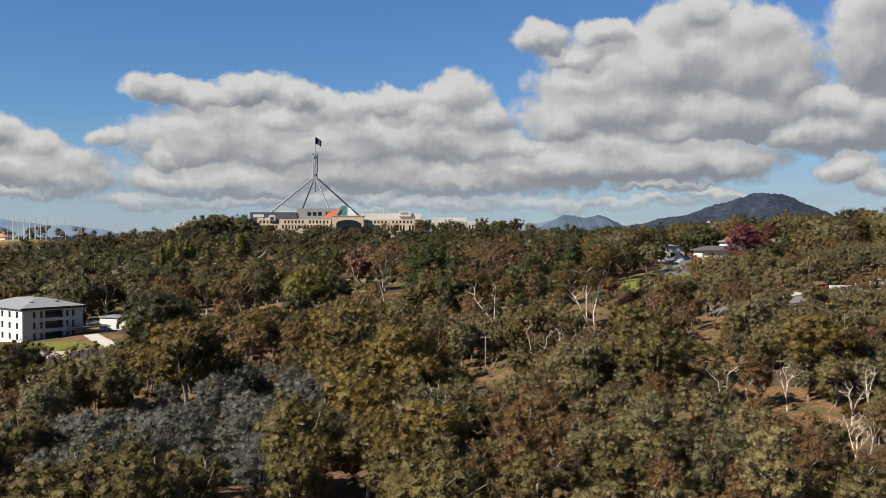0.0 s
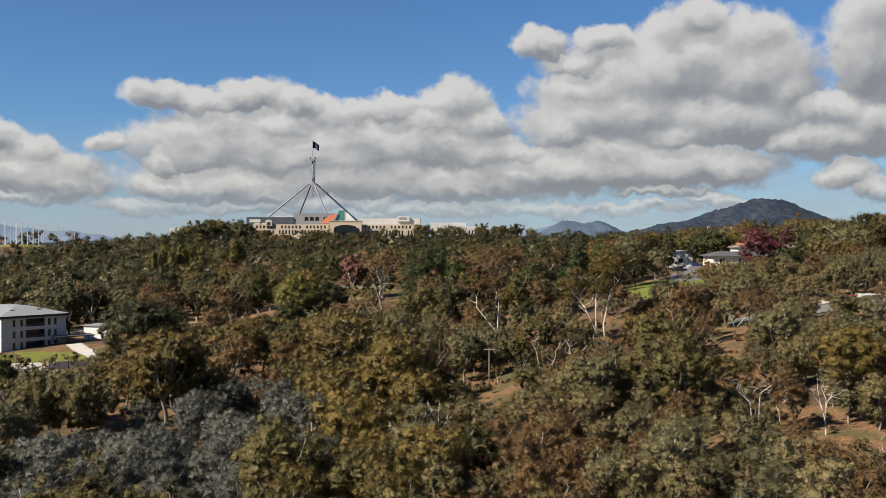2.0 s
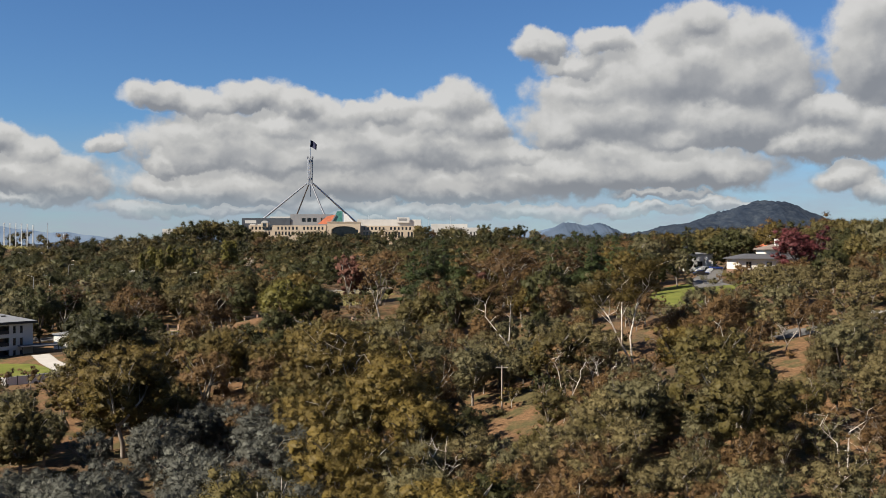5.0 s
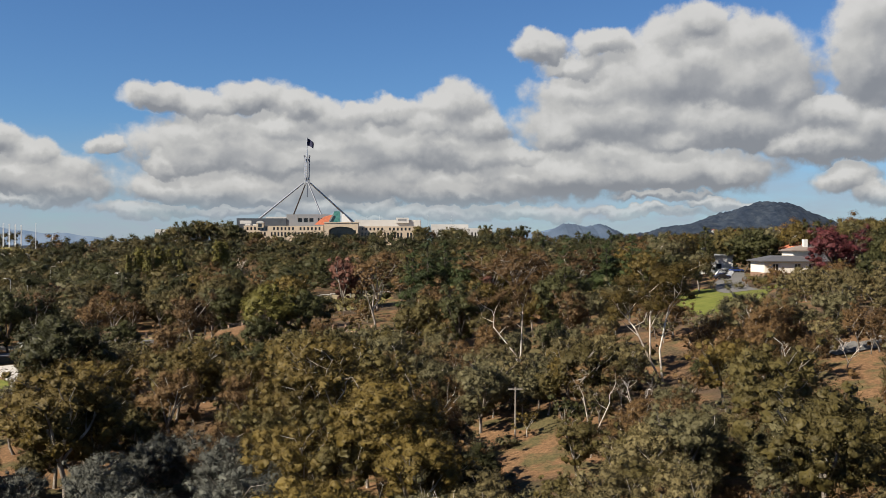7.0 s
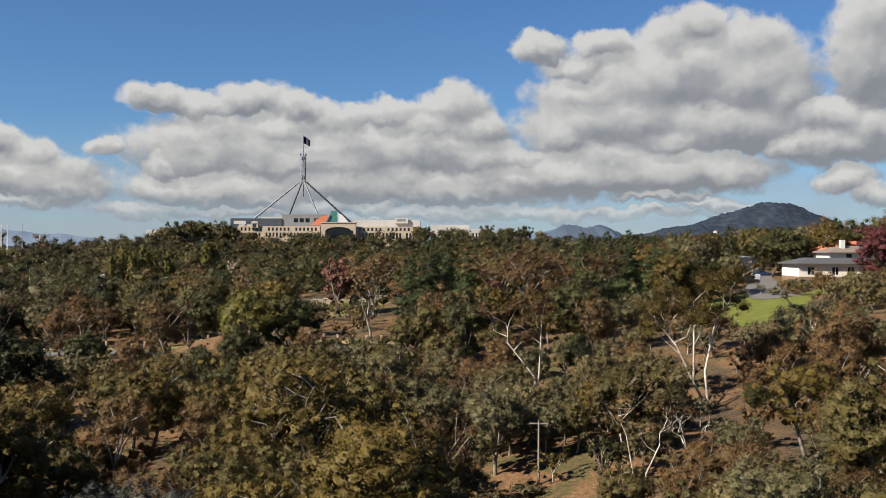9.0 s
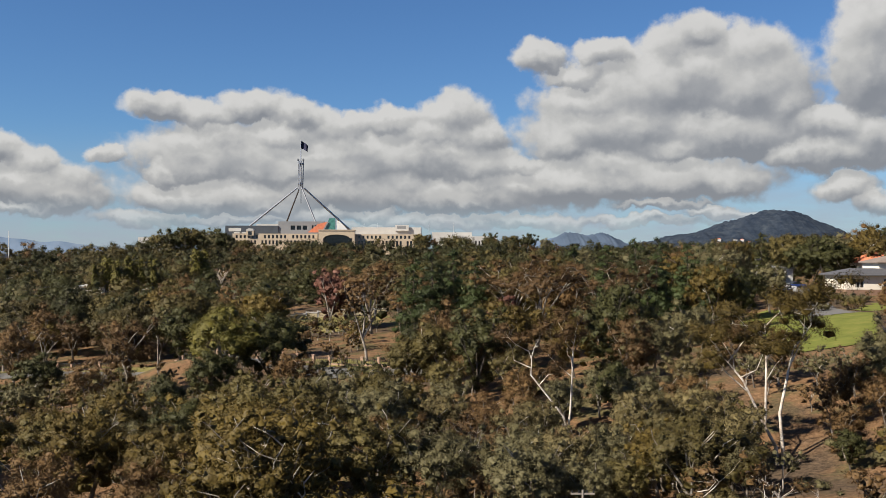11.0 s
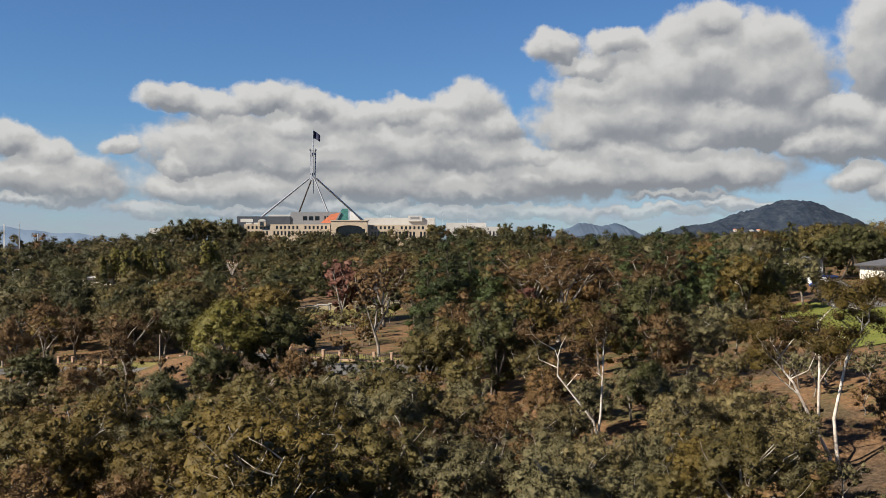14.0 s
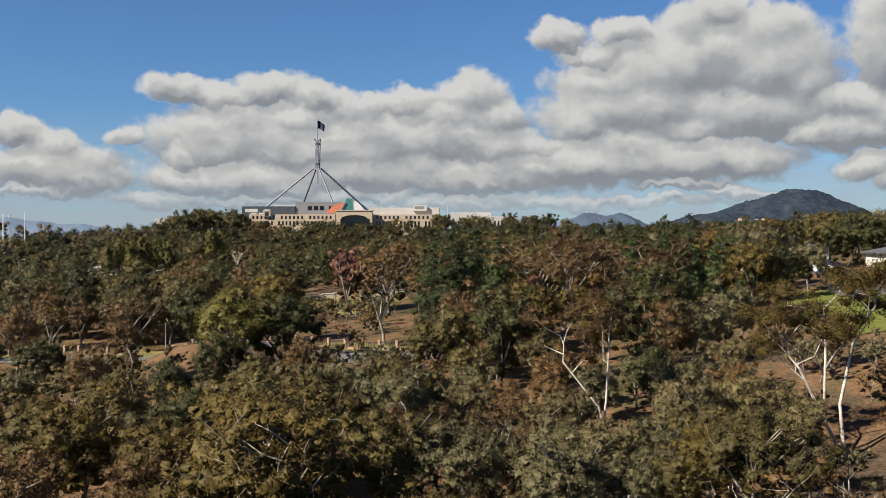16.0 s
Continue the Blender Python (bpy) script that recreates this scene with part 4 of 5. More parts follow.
def wall_with_holes(x0, x1, z0, z1, holes, y0=0.0, y1=0.35):
    """A wall in the x-z plane with real openings; holes are (x0, x1, z0, z1)."""
    bm = bmesh.new()
    xs = sorted({x0, x1, *[h[0] for h in holes], *[h[1] for h in holes]})
    zs = sorted({z0, z1, *[h[2] for h in holes], *[h[3] for h in holes]})
    solid = {}
    for i in range(len(xs) - 1):
        for k in range(len(zs) - 1):
            cx, cz = (xs[i] + xs[i + 1]) / 2, (zs[k] + zs[k + 1]) / 2
            solid[i, k] = not any(h[0] < cx < h[1] and h[2] < cz < h[3] for h in holes)

    def quad(*pts):
        bm.faces.new([bm.verts.new(p) for p in pts])
    for (i, k), full in solid.items():
        a, b, c, d = xs[i], xs[i + 1], zs[k], zs[k + 1]
        if not full:
            continue
        quad((a, y0, c), (b, y0, c), (b, y0, d), (a, y0, d))
        quad((b, y1, c), (a, y1, c), (a, y1, d), (b, y1, d))
        if not solid.get((i - 1, k)):
            quad((a, y1, c), (a, y0, c), (a, y0, d), (a, y1, d))
        if not solid.get((i + 1, k)):
            quad((b, y0, c), (b, y1, c), (b, y1, d), (b, y0, d))
        if not solid.get((i, k + 1)):
            quad((a, y0, d), (b, y0, d), (b, y1, d), (a, y1, d))
        if not solid.get((i, k - 1)):
            quad((a, y1, c), (b, y1, c), (b, y0, c), (a, y0, c))
    bmesh.ops.remove_doubles(bm, verts=bm.verts[:], dist=1e-4)
    return bm


def prism(outline, y0, y1):
    """An x-z outline drawn out along y."""
    bm = bmesh.new()
    a = [bm.verts.new((x, y0, z)) for x, z in outline]
    b = [bm.verts.new((x, y1, z)) for x, z in outline]
    bm.faces.new(a)
    bm.faces.new(b[::-1])
    for i in range(len(a)):
        j = (i + 1) % len(a)
        bm.faces.new((a[j], a[i], b[i], b[j]))
    bmesh.ops.recalc_face_normals(bm, faces=bm.faces[:])
    return bm


def hip_roof(x0, x1, y0, y1, z, rise, over=0.6, inset=None, thick=0.25):
    """A hipped roof slab with eaves."""
    bm = bmesh.new()
    x0, x1, y0, y1 = x0 - over, x1 + over, y0 - over, y1 + over
    w = inset if inset is not None else min(x1 - x0, y1 - y0) / 2 - 0.05
    lo = [bm.verts.new(c) for c in ((x0, y0, z), (x1, y0, z), (x1, y1, z), (x0, y1, z))]
    md = [bm.verts.new((v.co.x, v.co.y, z + thick)) for v in lo]
    hi = [bm.verts.new(c) for c in ((x0 + w, y0 + w, z + rise), (x1 - w, y0 + w, z + rise), (x1 - w, y1 - w, z + rise), (x0 + w, y1 - w, z + rise))]
    bm.faces.new(lo[::-1])
    bm.faces.new(hi)
    for i in range(4):
        j = (i + 1) % 4
        bm.faces.new((lo[i], lo[j], md[j], md[i]))
        bm.faces.new((md[i], md[j], hi[j], hi[i]))
    return bm


def tube_mesh(name, pts, radii, mat, sides=8):
    t = Tubes()
    t.add(pts, radii, sides)
    return t.mesh(name, mat)


def glass_mat(name, col, rough=0.12):
    return material(name, lambda b: b.ramp(b.noise(obj(b), 0.6, 3), [(0.3, tuple(c * 0.7 for c in col)), (0.7, tuple(c * 1.3 for c in col))]), rough, spec=0.6)


STONE = plain("cream_stone", (0.40, 0.325, 0.24), 0.8, 0.10, 0.4)
PALE = plain("pale_concrete", (0.40, 0.39, 0.37), 0.75, 0.08, 0.3)
GREYWALL = plain("grey_granite", (0.17, 0.176, 0.185), 0.7, 0.10, 0.3)
DARKWALL = plain("dark_slate", (0.05, 0.058, 0.07), 0.7, 0.2, 0.3, spec=0.15)
BROWNWALL = plain("brown_cladding", (0.06, 0.042, 0.034), 0.7)
STEEL = plain("brushed_steel", (0.42, 0.43, 0.45), 0.35, 0.08, 0.5, metal=0.6)
# Darker copy of the brushed steel, with shade put into its base colour.
SHADEDSTEEL = plain("shaded_steel", (0.22, 0.23, 0.25), 0.4, 0.1, 0.5, metal=0.5)
NAVY = plain("navy_cloth", (0.012, 0.014, 0.04), 0.8)
TERRA = plain("terracotta_tiles", (0.50, 0.16, 0.085), 0.8, 0.2, 0.7)
TEAL = glass_mat("teal_glass", (0.05, 0.16, 0.14))
WHITE = plain("white_render", (0.55, 0.545, 0.53), 0.7, 0.05, 0.8)
CREAM = plain("cream_render", (0.62, 0.58, 0.50), 0.75, 0.06, 0.8)
ROOFGREY = plain("grey_metal_roof", (0.20, 0.205, 0.21), 0.5, 0.1, 0.6)
ROOFDARK = plain("dark_tile_roof", (0.07, 0.07, 0.075), 0.7, 0.2, 2.0)
TRIMDARK = plain("charcoal_trim", (0.02, 0.02, 0.022), 0.6)
GLASS = glass_mat("dark_window_glass", (0.02, 0.025, 0.03))
BRICK = plain("brown_brick", (0.19, 0.12, 0.085), 0.9, 0.2, 3.0)
ASPHALT = plain("worn_asphalt", (0.105, 0.102, 0.098), 0.9, 0.15, 0.7)
PAVE = plain("pale_paving", (0.36, 0.34, 0.31), 0.9, 0.12, 0.6)
CLAY = plain("orange_clay_earth", (0.27, 0.155, 0.09), 0.95, 0.2, 0.5)
LAWN = material("mown_lawn", lambda b: b.ramp(b.noise(worldpos(b), 0.35, 6, 0.65), [(0.3, (0.075, 0.090, 0.018)), (0.55, (0.115, 0.125, 0.028)), (0.75, (0.16, 0.145, 0.045))]), 0.95, spec=0.1)
DRYLAWN = material("dry_grass_verge", lambda b: b.ramp(b.noise(worldpos(b), 0.3, 6, 0.65), [(0.3, (0.10, 0.10, 0.03)), (0.7, (0.21, 0.17, 0.07))]), 0.95, spec=0.1)
WOODPOLE = plain("weathered_grey_timber", (0.24, 0.21, 0.18), 0.9, 0.2, 2.0)
PINKSTONE = plain("pinkish_concrete_piers", (0.32, 0.215, 0.155), 0.85, 0.1, 1.0)
LAMPGREY = plain("galvanised_steel", (0.50, 0.51, 0.52), 0.45, 0.06, 1.0, metal=0.4)


def drape(name, outline, mat, label, category, lift=0.10, step=2.0, kind="structure"):
    """A patch of lawn, road or earth laid over the ground inside an outline."""
    xs = [p[0] for p in outline]
    ys = [p[1] for p in outline]
    nx, ny = max(2, int((max(xs) - min(xs)) / step)), max(2, int((max(ys) - min(ys)) / step))
    bm = bmesh.new()
    grid = {}

    def inside(x, y):
        c = False
        for (xa, ya), (xb, yb) in zip(outline, outline[1:] + outline[:1]):
            if (ya > y) != (yb > y) and x < (xb - xa) * (y - ya) / (yb - ya) + xa:
                c = not c
        return c
    dx, dy = (max(xs) - min(xs)) / nx, (max(ys) - min(ys)) / ny
    for i in range(nx):
        for j in range(ny):
            if inside(min(xs) + (i + 0.5) * dx, min(ys) + (j + 0.5) * dy):
                vs = []
                for a, b in ((i, j), (i + 1, j), (i + 1, j + 1), (i, j + 1)):
                    if (a, b) not in grid:
                        x, y = min(xs) + a * dx, min(ys) + b * dy
                        grid[a, b] = bm.verts.new((x, y, float(ground_z(x, y)) + lift))
                    vs.append(grid[a, b])
                bm.faces.new(vs)
    me = bpy.data.meshes.new(name)
    bm.to_mesh(me)
    bm.free()
    me.polygons.foreach_set("use_smooth", [True] * len(me.polygons))
    me.materials.append(mat)
    return tagged(new(name, me), label, category, kind=kind)


def strip(points, width):
    """The outline of a road of that width along points."""
    left, right = [], []
    for i, p in enumerate(points):
        a, b = points[max(i - 1, 0)], points[min(i + 1, len(points) - 1)]
        d = Vector((b[0] - a[0], b[1] - a[1])).normalized()
        left.append((p[0] - d.y * width / 2, p[1] + d.x * width / 2))
        right.append((p[0] + d.y * width / 2, p[1] - d.x * width / 2))
    return left + right[::-1]


# ---- hilltop building ----
PY = 800.0


def facade(parent, x0, x1, z0, z1, y, rows, mat=STONE, depth=30.0, name="wall"):
    """A stone front with real window openings. rows: (z0, z1, pitch, width)."""
    holes = []
    for wz0, wz1, pitch, width in rows:
        n = int((x1 - x0 - 2) / pitch)
        off = (x1 - x0 - n * pitch) / 2
        for i in range(n):
            if i % 7 == 6:
                continue
            a = x0 + off + i * pitch + (pitch - width) / 2
            holes.append((a, a + width, wz0, wz1))
    wall = part(name, wall_with_holes(x0, x1, z0, z1, holes, y, y + 0.8), mat, parent)
    part("roof", boxes((x0 + 0.02, x1 - 0.02, y + 0.81, y + depth, z0, z1 - 0.4)), mat, wall)
    for a, b, c, d in holes:
        part("window", boxes((a + 0.01, b - 0.01, y + 0.55, y + 0.78, c + 0.01, d - 0.01)), GLASS, wall)
    return wall


hall = empty("parliament_building", pose(0, PY, 0), "long cream stone hilltop building with rows of windows", "building")
facade(hall, -153, -92, 38, 53.4, -8, [(50.0, 52.4, 2.9, 1.5), (45.6, 48.6, 2.6, 1.4)])
facade(hall, -65, -17, 38, 53.2, -8, [(50.0, 52.2, 3.0, 1.5), (44.0, 48.4, 2.5, 1.5)])
facade(hall, 2, 38, 38, 52.3, 14, [(45.5, 49.0, 2.6, 1.2)], PALE)
facade(hall, 40, 52, 38, 48.5, 10, [(44.5, 47.0, 2.6, 1.3)], PALE)
arch = [(-90.5, 38), (-90.5, 55.6), (-64.8, 55.6), (-64.8, 38), (-66.5, 38), (-66.5, 50.2)]
arch += [(-77.5 + 9.3 * math.cos(a), 50.2 + 2.6 * math.sin(a)) for a in np.linspace(0, math.pi, 9)] + [(-87.2, 50.2), (-87.2, 38)]
part("gateway_arch", prism(arch, -14, -8.2), STONE, hall, "cream stone gateway with a flat arch")
# Dark sheet added for the shade under the arch.
part("gateway_shade", boxes((-87, -66.6, -8.15, -7.5, 38, 53)), GLASS, hall, "dark glazed entrance behind the arch")
part("coping", boxes((-91, -64.4, -14.4, -8.0, 55.6, 56.3)), STONE, hall)
pav = part("pavilion", boxes((-143, -137.5, -9.5, -4, 52, 55.4)), STONE, hall, "small stone pavilion with vaulted roof")
part("vault", prism([(-143.2, 55.42)] + [(-140.25 + 2.9 * math.cos(a), 55.42 + 1.7 * math.sin(a)) for a in np.linspace(math.pi, 0, 9)] , -9.7, -4), PALE, pav)
part("window", boxes((-141.6, -138.9, -9.6, -9.52, 52.4, 55.0)), GLASS, pav)
for x, n in ((-152.5, 0), (-146.5, 1)):
    part("roof_vent", boxes((x, x + 4.5, -6, 0, 53.42, 54.6), bevel=0.3), PALE, hall)
part("dark_wall", boxes((-160.5, -122, 2, 8, 40, 59.4)), DARKWALL, hall, "long dark slate-grey curved wall")
part("wall_opening", boxes((-158.0, -149, 1.9, 1.98, 55.2, 57.6)), PALE, hall, "bright opening in the dark wall")
grey = part("grey_wall", wall_with_holes(-122, -90, 40, 62.6, [(a, a + 3.2, 56.5, 59.6) for a in (-113, -108.6, -104.2)] + [(-97.5 + 2.0 * i, -96.4 + 2.0 * i, 57.0, 59.8) for i in range(5)], 3, 6), GREYWALL, hall, "grey granite wall with square openings")
part("backing", boxes((-121.9, -90.1, 5.2, 5.9, 50, 62)), GLASS, grey)
part("wall", boxes((-139, -122.2, 8.2, 12, 50, 60.8)), PALE, hall)
part("tiled_roof", prism([(-99.5, 54.5), (-92, 60.6), (-85.2, 62.2), (-89.6, 54.5)], -4, 0), TERRA, hall, "sloping terracotta tiled roof")
part("glass_prism", prism([(-89.4, 54.5), (-85.0, 62.4), (-84.0, 64.8), (-79.8, 64.8), (-79.8, 54.5)], -3.5, 0), TEAL, hall, "green glazed roof lantern")
part("roof_edge", prism([(-89.8, 54.4), (-85.3, 62.2), (-84.3, 62.0), (-88.6, 54.4)], -4.3, -4.02), GREYWALL, hall)
part("white_fin", prism([(-78.6, 55), (-78.6, 63.2), (-76.5, 62.4), (-69.5, 55)], -3, 1), WHITE, hall, "white triangular roof fin")
part("back_wing", boxes((-69, -18, 8, 30, 46, 58.6)), PALE, hall, "pale upper wing behind the front")
part("penthouse", boxes((-37, -27, 6, 7.9, 56, 60.2)), PALE, hall)
part("window", boxes((-35.5, -29, 5.9, 5.98, 57.6, 59.4)), GREYWALL, hall)
part("back_wing", boxes((-10, 20, 26, 46, 44, 55.5)), PALE, hall)
part("side_wing", boxes((-176, -160.8, -2, 18, 40, 52.6)), BROWNWALL, hall, "brown clad side wing")
part("parapet", boxes((-177, -161, -2.4, 18, 52.6, 53.1)), GREYWALL, hall)
part("side_block", boxes((-198, -186, -4, 14, 40, 51.0)), DARKWALL, hall)
part("side_block", boxes((-222, -198.2, -4, 14, 40, 50.6)), PALE, hall)
part("plant_room", boxes((-202, -194, -4.6, -4.02, 48, 52.6)), WHITE, hall)
for x in (-60, -50, -12, 6):
    part("aerial", tube_mesh("aerial", [(x, 10, 52), (x, 10, 62)], [0.15, 0.08], LAMPGREY, 5), None, hall)

mast = empty("flag_mast", pose(-112.0, PY + 45, 38), "four-legged steel flag mast over the hilltop building", "flag mast")
# The two inner legs wear the darker steel as painted shade.
for dx, dy, mt in ((-30, -15, STEEL), (-15.5, 30, SHADEDSTEEL), (14.5, -30, SHADEDSTEEL), (29, 15, STEEL)):
    k = 1.25
    part("leg", tube_mesh("leg", [(dx * k, dy * k, 17), (dx * 0.95, dy * 0.95, 25.2), (dx * 0.08, dy * 0.08, 49)], [0.85, 0.8, 0.65], mt, 4), None, mast)
# Right-hand uprights are painted darker, as if turned from the sun.
for dx, dy in ((-1.9, 0), (-0.7, -1.6), (0.9, -1.4), (1.9, 0.8)):
    part("upright", tube_mesh("upright", [(dx * 0.75, dy, 47.5), (dx, dy, 69.0)], [0.42, 0.38], STEEL if dx < 0 else SHADEDSTEEL, 6), None, mast)
for z, r in ((51.5, 2.0), (66.0, 1.8)):
    part("collar", boxes((-r * 0.9, r * 0.9, -1.4, 1.4, z, z + 1.6), bevel=0.3), SHADEDSTEEL, mast)
for dx in (-1.9, 1.9):
    part("cap", boxes((dx - 0.6, dx + 0.6, -1, 1, 69, 70.6), bevel=0.25), SHADEDSTEEL, mast)
part("hanging_rod", tube_mesh("hanging_rod", [(0.3, 0, 38), (0.3, 0, 49)], [0.3, 0.3], SHADEDSTEEL, 5), None, mast)
part("flagpole", tube_mesh("flagpole", [(0, 0, 49), (0, 0, 70), (0, 0, 84.5)], [0.6, 0.5, 0.25], STEEL, 6), None, mast)
bm = bmesh.new()
cols = []
for i in range(9):
    u = i / 8
    top = (0.3 + 5.0 * u, 0.9 * math.sin(u * 6.0), 83.6 - 3.4 * u ** 1.4)
    cols.append([bm.verts.new((top[0] - 0.3 * v * u, top[1] + 0.3 * math.sin(4 * v), top[2] - (5.6 - 0.8 * u) * v)) for v in (0, 0.25, 0.5, 0.75, 1)])
for a, b in zip(cols, cols[1:]):
    for i in range(4):
        bm.faces.new((a[i], a[i + 1], b[i + 1], b[i]))
part("flag", bm, NAVY, mast, "dark navy flag blowing in the wind")

mast.scale = (1.065, 1.065, 1.055)

# ---- row of tall flagpoles far off ----
for i in range(17):
    x = -333 + 1.95 * i
    y = 736 + 6 * (i % 2) + 0.4 * i
    z = float(ground_z(x, y))
    pole = empty("flagpole", pose(x, y, z), "tall slender white flagpole in a row", "flagpole", "row of flagpoles")
    part("pole", tube_mesh("pole", [(0, 0, -0.3), (0, 0, 16.5)], [0.28, 0.14], WHITE, 5), None, pole)
    part("finial", boxes((-0.2, 0.2, -0.2, 0.2, 16.5, 16.9)), WHITE, pole)
for x, y, h in ((-288, 735, 20), (-276, 735, 13)):
    pole = empty("flagpole", pose(x, y, float(ground_z(x, y))), "tall single white flagpole on the far slope", "flagpole")
    part("pole", tube_mesh("pole", [(0, 0, -0.3), (0, 0, h)], [0.3, 0.15], WHITE, 5), None, pole)
    part("finial", boxes((-0.2, 0.2, -0.2, 0.2, h, h + 0.4)), WHITE, pole)
drape("lawn_terrace", [(-360, 728), (-290, 728), (-290, 752), (-360, 752)], DRYLAWN, "mown grass terrace below the flagpoles", "lawn", step=4)
hut = empty("low_building", pose(-352, 748, float(ground_z(-352, 748))), "low building with a terracotta roof far off", "building")
part("wall", boxes((-14, 12, 0, 9, 0, 4)), CREAM, hut)
part("roof", hip_roof(-14, 12, 0, 9, 4.0, 2.6), TERRA, hut)
for x, y, w, h in ((-166, 508, 9, 2.6), (-154, 512, 12, 2.4), (-262, 640, 14, 5), (-240, 650, 10, 4)):
    hut = empty("pale_low_building", pose(x, y, float(ground_z(x, y)) + 0.8), "pale low building half hidden among far trees", "building")
    part("wall", boxes((-w / 2, w / 2, 0, 8, -2, h)), CREAM, hut)
    part("roof", hip_roof(-w / 2, w / 2, 0, 8, h, 0.8, 0.4), PALE, hut)
    part("window", boxes((-w / 4, w / 4, -0.04, 0.0, h * 0.35, h * 0.7)), GLASS, hut)

# ---- apartment building on the valley floor ----
AX, AY, AZ = -111.5, 255.0, 11.5
flats = empty("apartment_building", pose(AX, AY, AZ, 0, 0, 49.5), "three-storey white apartment building with a dark metal roof", "building")
L, D, HT = 17.2, 24.0, 8.9


def front_holes():
    out = []
    for k in range(3):
        z = 0.55 + k * 2.9
        for x in (2.9, 4.9, 12.3, 14.0):
            out.append((x, x + 0.75, z, z + 1.75))
        out.append((6.3, 11.4, z - 0.1, z + 1.9))
    return out


# The white front's shade is put into its colour, greyer than the other walls.
FLATS_SHADED = plain("shade_grey_render", (0.36, 0.355, 0.34), 0.8, 0.06, 0.6)
fw = part("wall", wall_with_holes(0, L, -1.5, HT, front_holes(), 0, 0.35), FLATS_SHADED, flats)
for k, (a, b, c, d) in enumerate(front_holes()):
    if b - a > 2:
        bal = part("balcony", boxes((a, b, 1.55, 1.75, c, d)), GLASS, fw, "recessed balcony with dark glazing")
        part("balustrade", boxes((a + 0.02, b - 0.02, 0.05, 0.11, c + 0.02, c + 0.85)), TRIMDARK, bal)
        part("slab", boxes((a + 0.01, b - 0.01, 0.355, 1.54, c - 0.2, c - 0.02)), PALE, bal)
    else:
        win = part("window", boxes((a + 0.05, b - 0.05, 0.2, 0.25, c + 0.05, d - 0.05)), GLASS, fw)
        part("window_frame", boxes((a, b, 0.14, 0.19, c, c + 0.05), (a, b, 0.14, 0.19, d - 0.05, d)), TRIMDARK, win)
part("end_wall", boxes((L - 0.35, L, 0.36, D, -1.5, HT)), WHITE, flats)
part("rear_wall", boxes((0, L - 0.36, D - 0.35, D, -1.5, HT)), WHITE, flats)
side = part("side_wall", wall_with_holes(0.36, D - 0.36, -1.5, HT, [(x, x + 1.3, 0.6 + k * 2.9, 2.3 + k * 2.9) for k in range(3) for x in (2.4, 6.6, 10.8, 15.0, 19.2)], -0.35, 0), WHITE, flats)
side.matrix_local = pose(0, 0, 0, 0, 0, 90)
for k in range(3):
    for x in (2.4, 6.6, 10.8, 15.0, 19.2):
        part("window", boxes((x + 0.04, x + 1.26, -0.2, -0.14, 0.64 + k * 2.9, 2.26 + k * 2.9)), GLASS, side)
part("roof", hip_roof(0, L, 0, D, HT + 0.02, 2.3, 0.8, inset=7.5), ROOFGREY, flats, "dark grey standing-seam hip roof")
part("fascia", boxes((-0.85, L + 0.85, -0.86, -0.8, HT - 0.3, HT + 0.3)), TRIMDARK, flats)
for x, y in ((4, 3.5), (6.5, 4.5), (11, 3.2)):
    part("skylight", boxes((x, x + 1.1, y, y + 0.8, HT + 1.15, HT + 1.6)), TRIMDARK, flats)
annex = empty("annex_building", pose(-98.5, 276.0, 12.3, 0, 0, -15), "low white annex with flat roof beside the apartments", "building")
part("wall", wall_with_holes(0, 9, -1.5, 4.2, [(5.4, 6.4, 1.0, 2.6)], 0, 0.3), WHITE, annex)
part("body", boxes((0.02, 8.98, 0.31, 7, -1.5, 4.1)), WHITE, annex)
part("window", boxes((5.45, 6.35, 0.15, 0.2, 1.05, 2.55)), GLASS, annex)
part("roof", boxes((-0.3, 9.3, -0.3, 7.3, 4.2, 4.5)), ROOFGREY, annex)
port = empty("carport", pose(-98.5, 266.0, 12.0, 0, 0, 35), "dark flat-roofed open carport", "carport")
part("roof", boxes((-4, 6, -2, 3, 2.7, 2.95)), ROOFDARK, port)
for x, y in ((-3.6, -1.7), (5.6, -1.7), (-3.6, 2.6), (5.6, 2.6)):
    part("post", boxes((x - 0.08, x + 0.08, y - 0.08, y + 0.08, -0.6, 2.7)), TRIMDARK, port)
drape("front_lawn", [(-116, 226), (-84, 226), (-83, 240), (-92, 250), (-106, 253), (-120, 246)], LAWN, "green mown lawn in front of the apartments", "lawn", step=0.6)
drape("driveway", strip([(-80, 234), (-84, 244), (-90, 252), (-96, 262)], 4.0), PAVE, "pale concrete driveway beside the apartments", "driveway", 0.15, 0.3)
wall_pts = [(-116, 222.0), (-100, 221.0), (-86, 222.0), (-79.5, 227.0), (-76, 236.0)]
fence = empty("garden_wall", Matrix.Identity(4), "white rendered garden wall with dark posts", "wall")
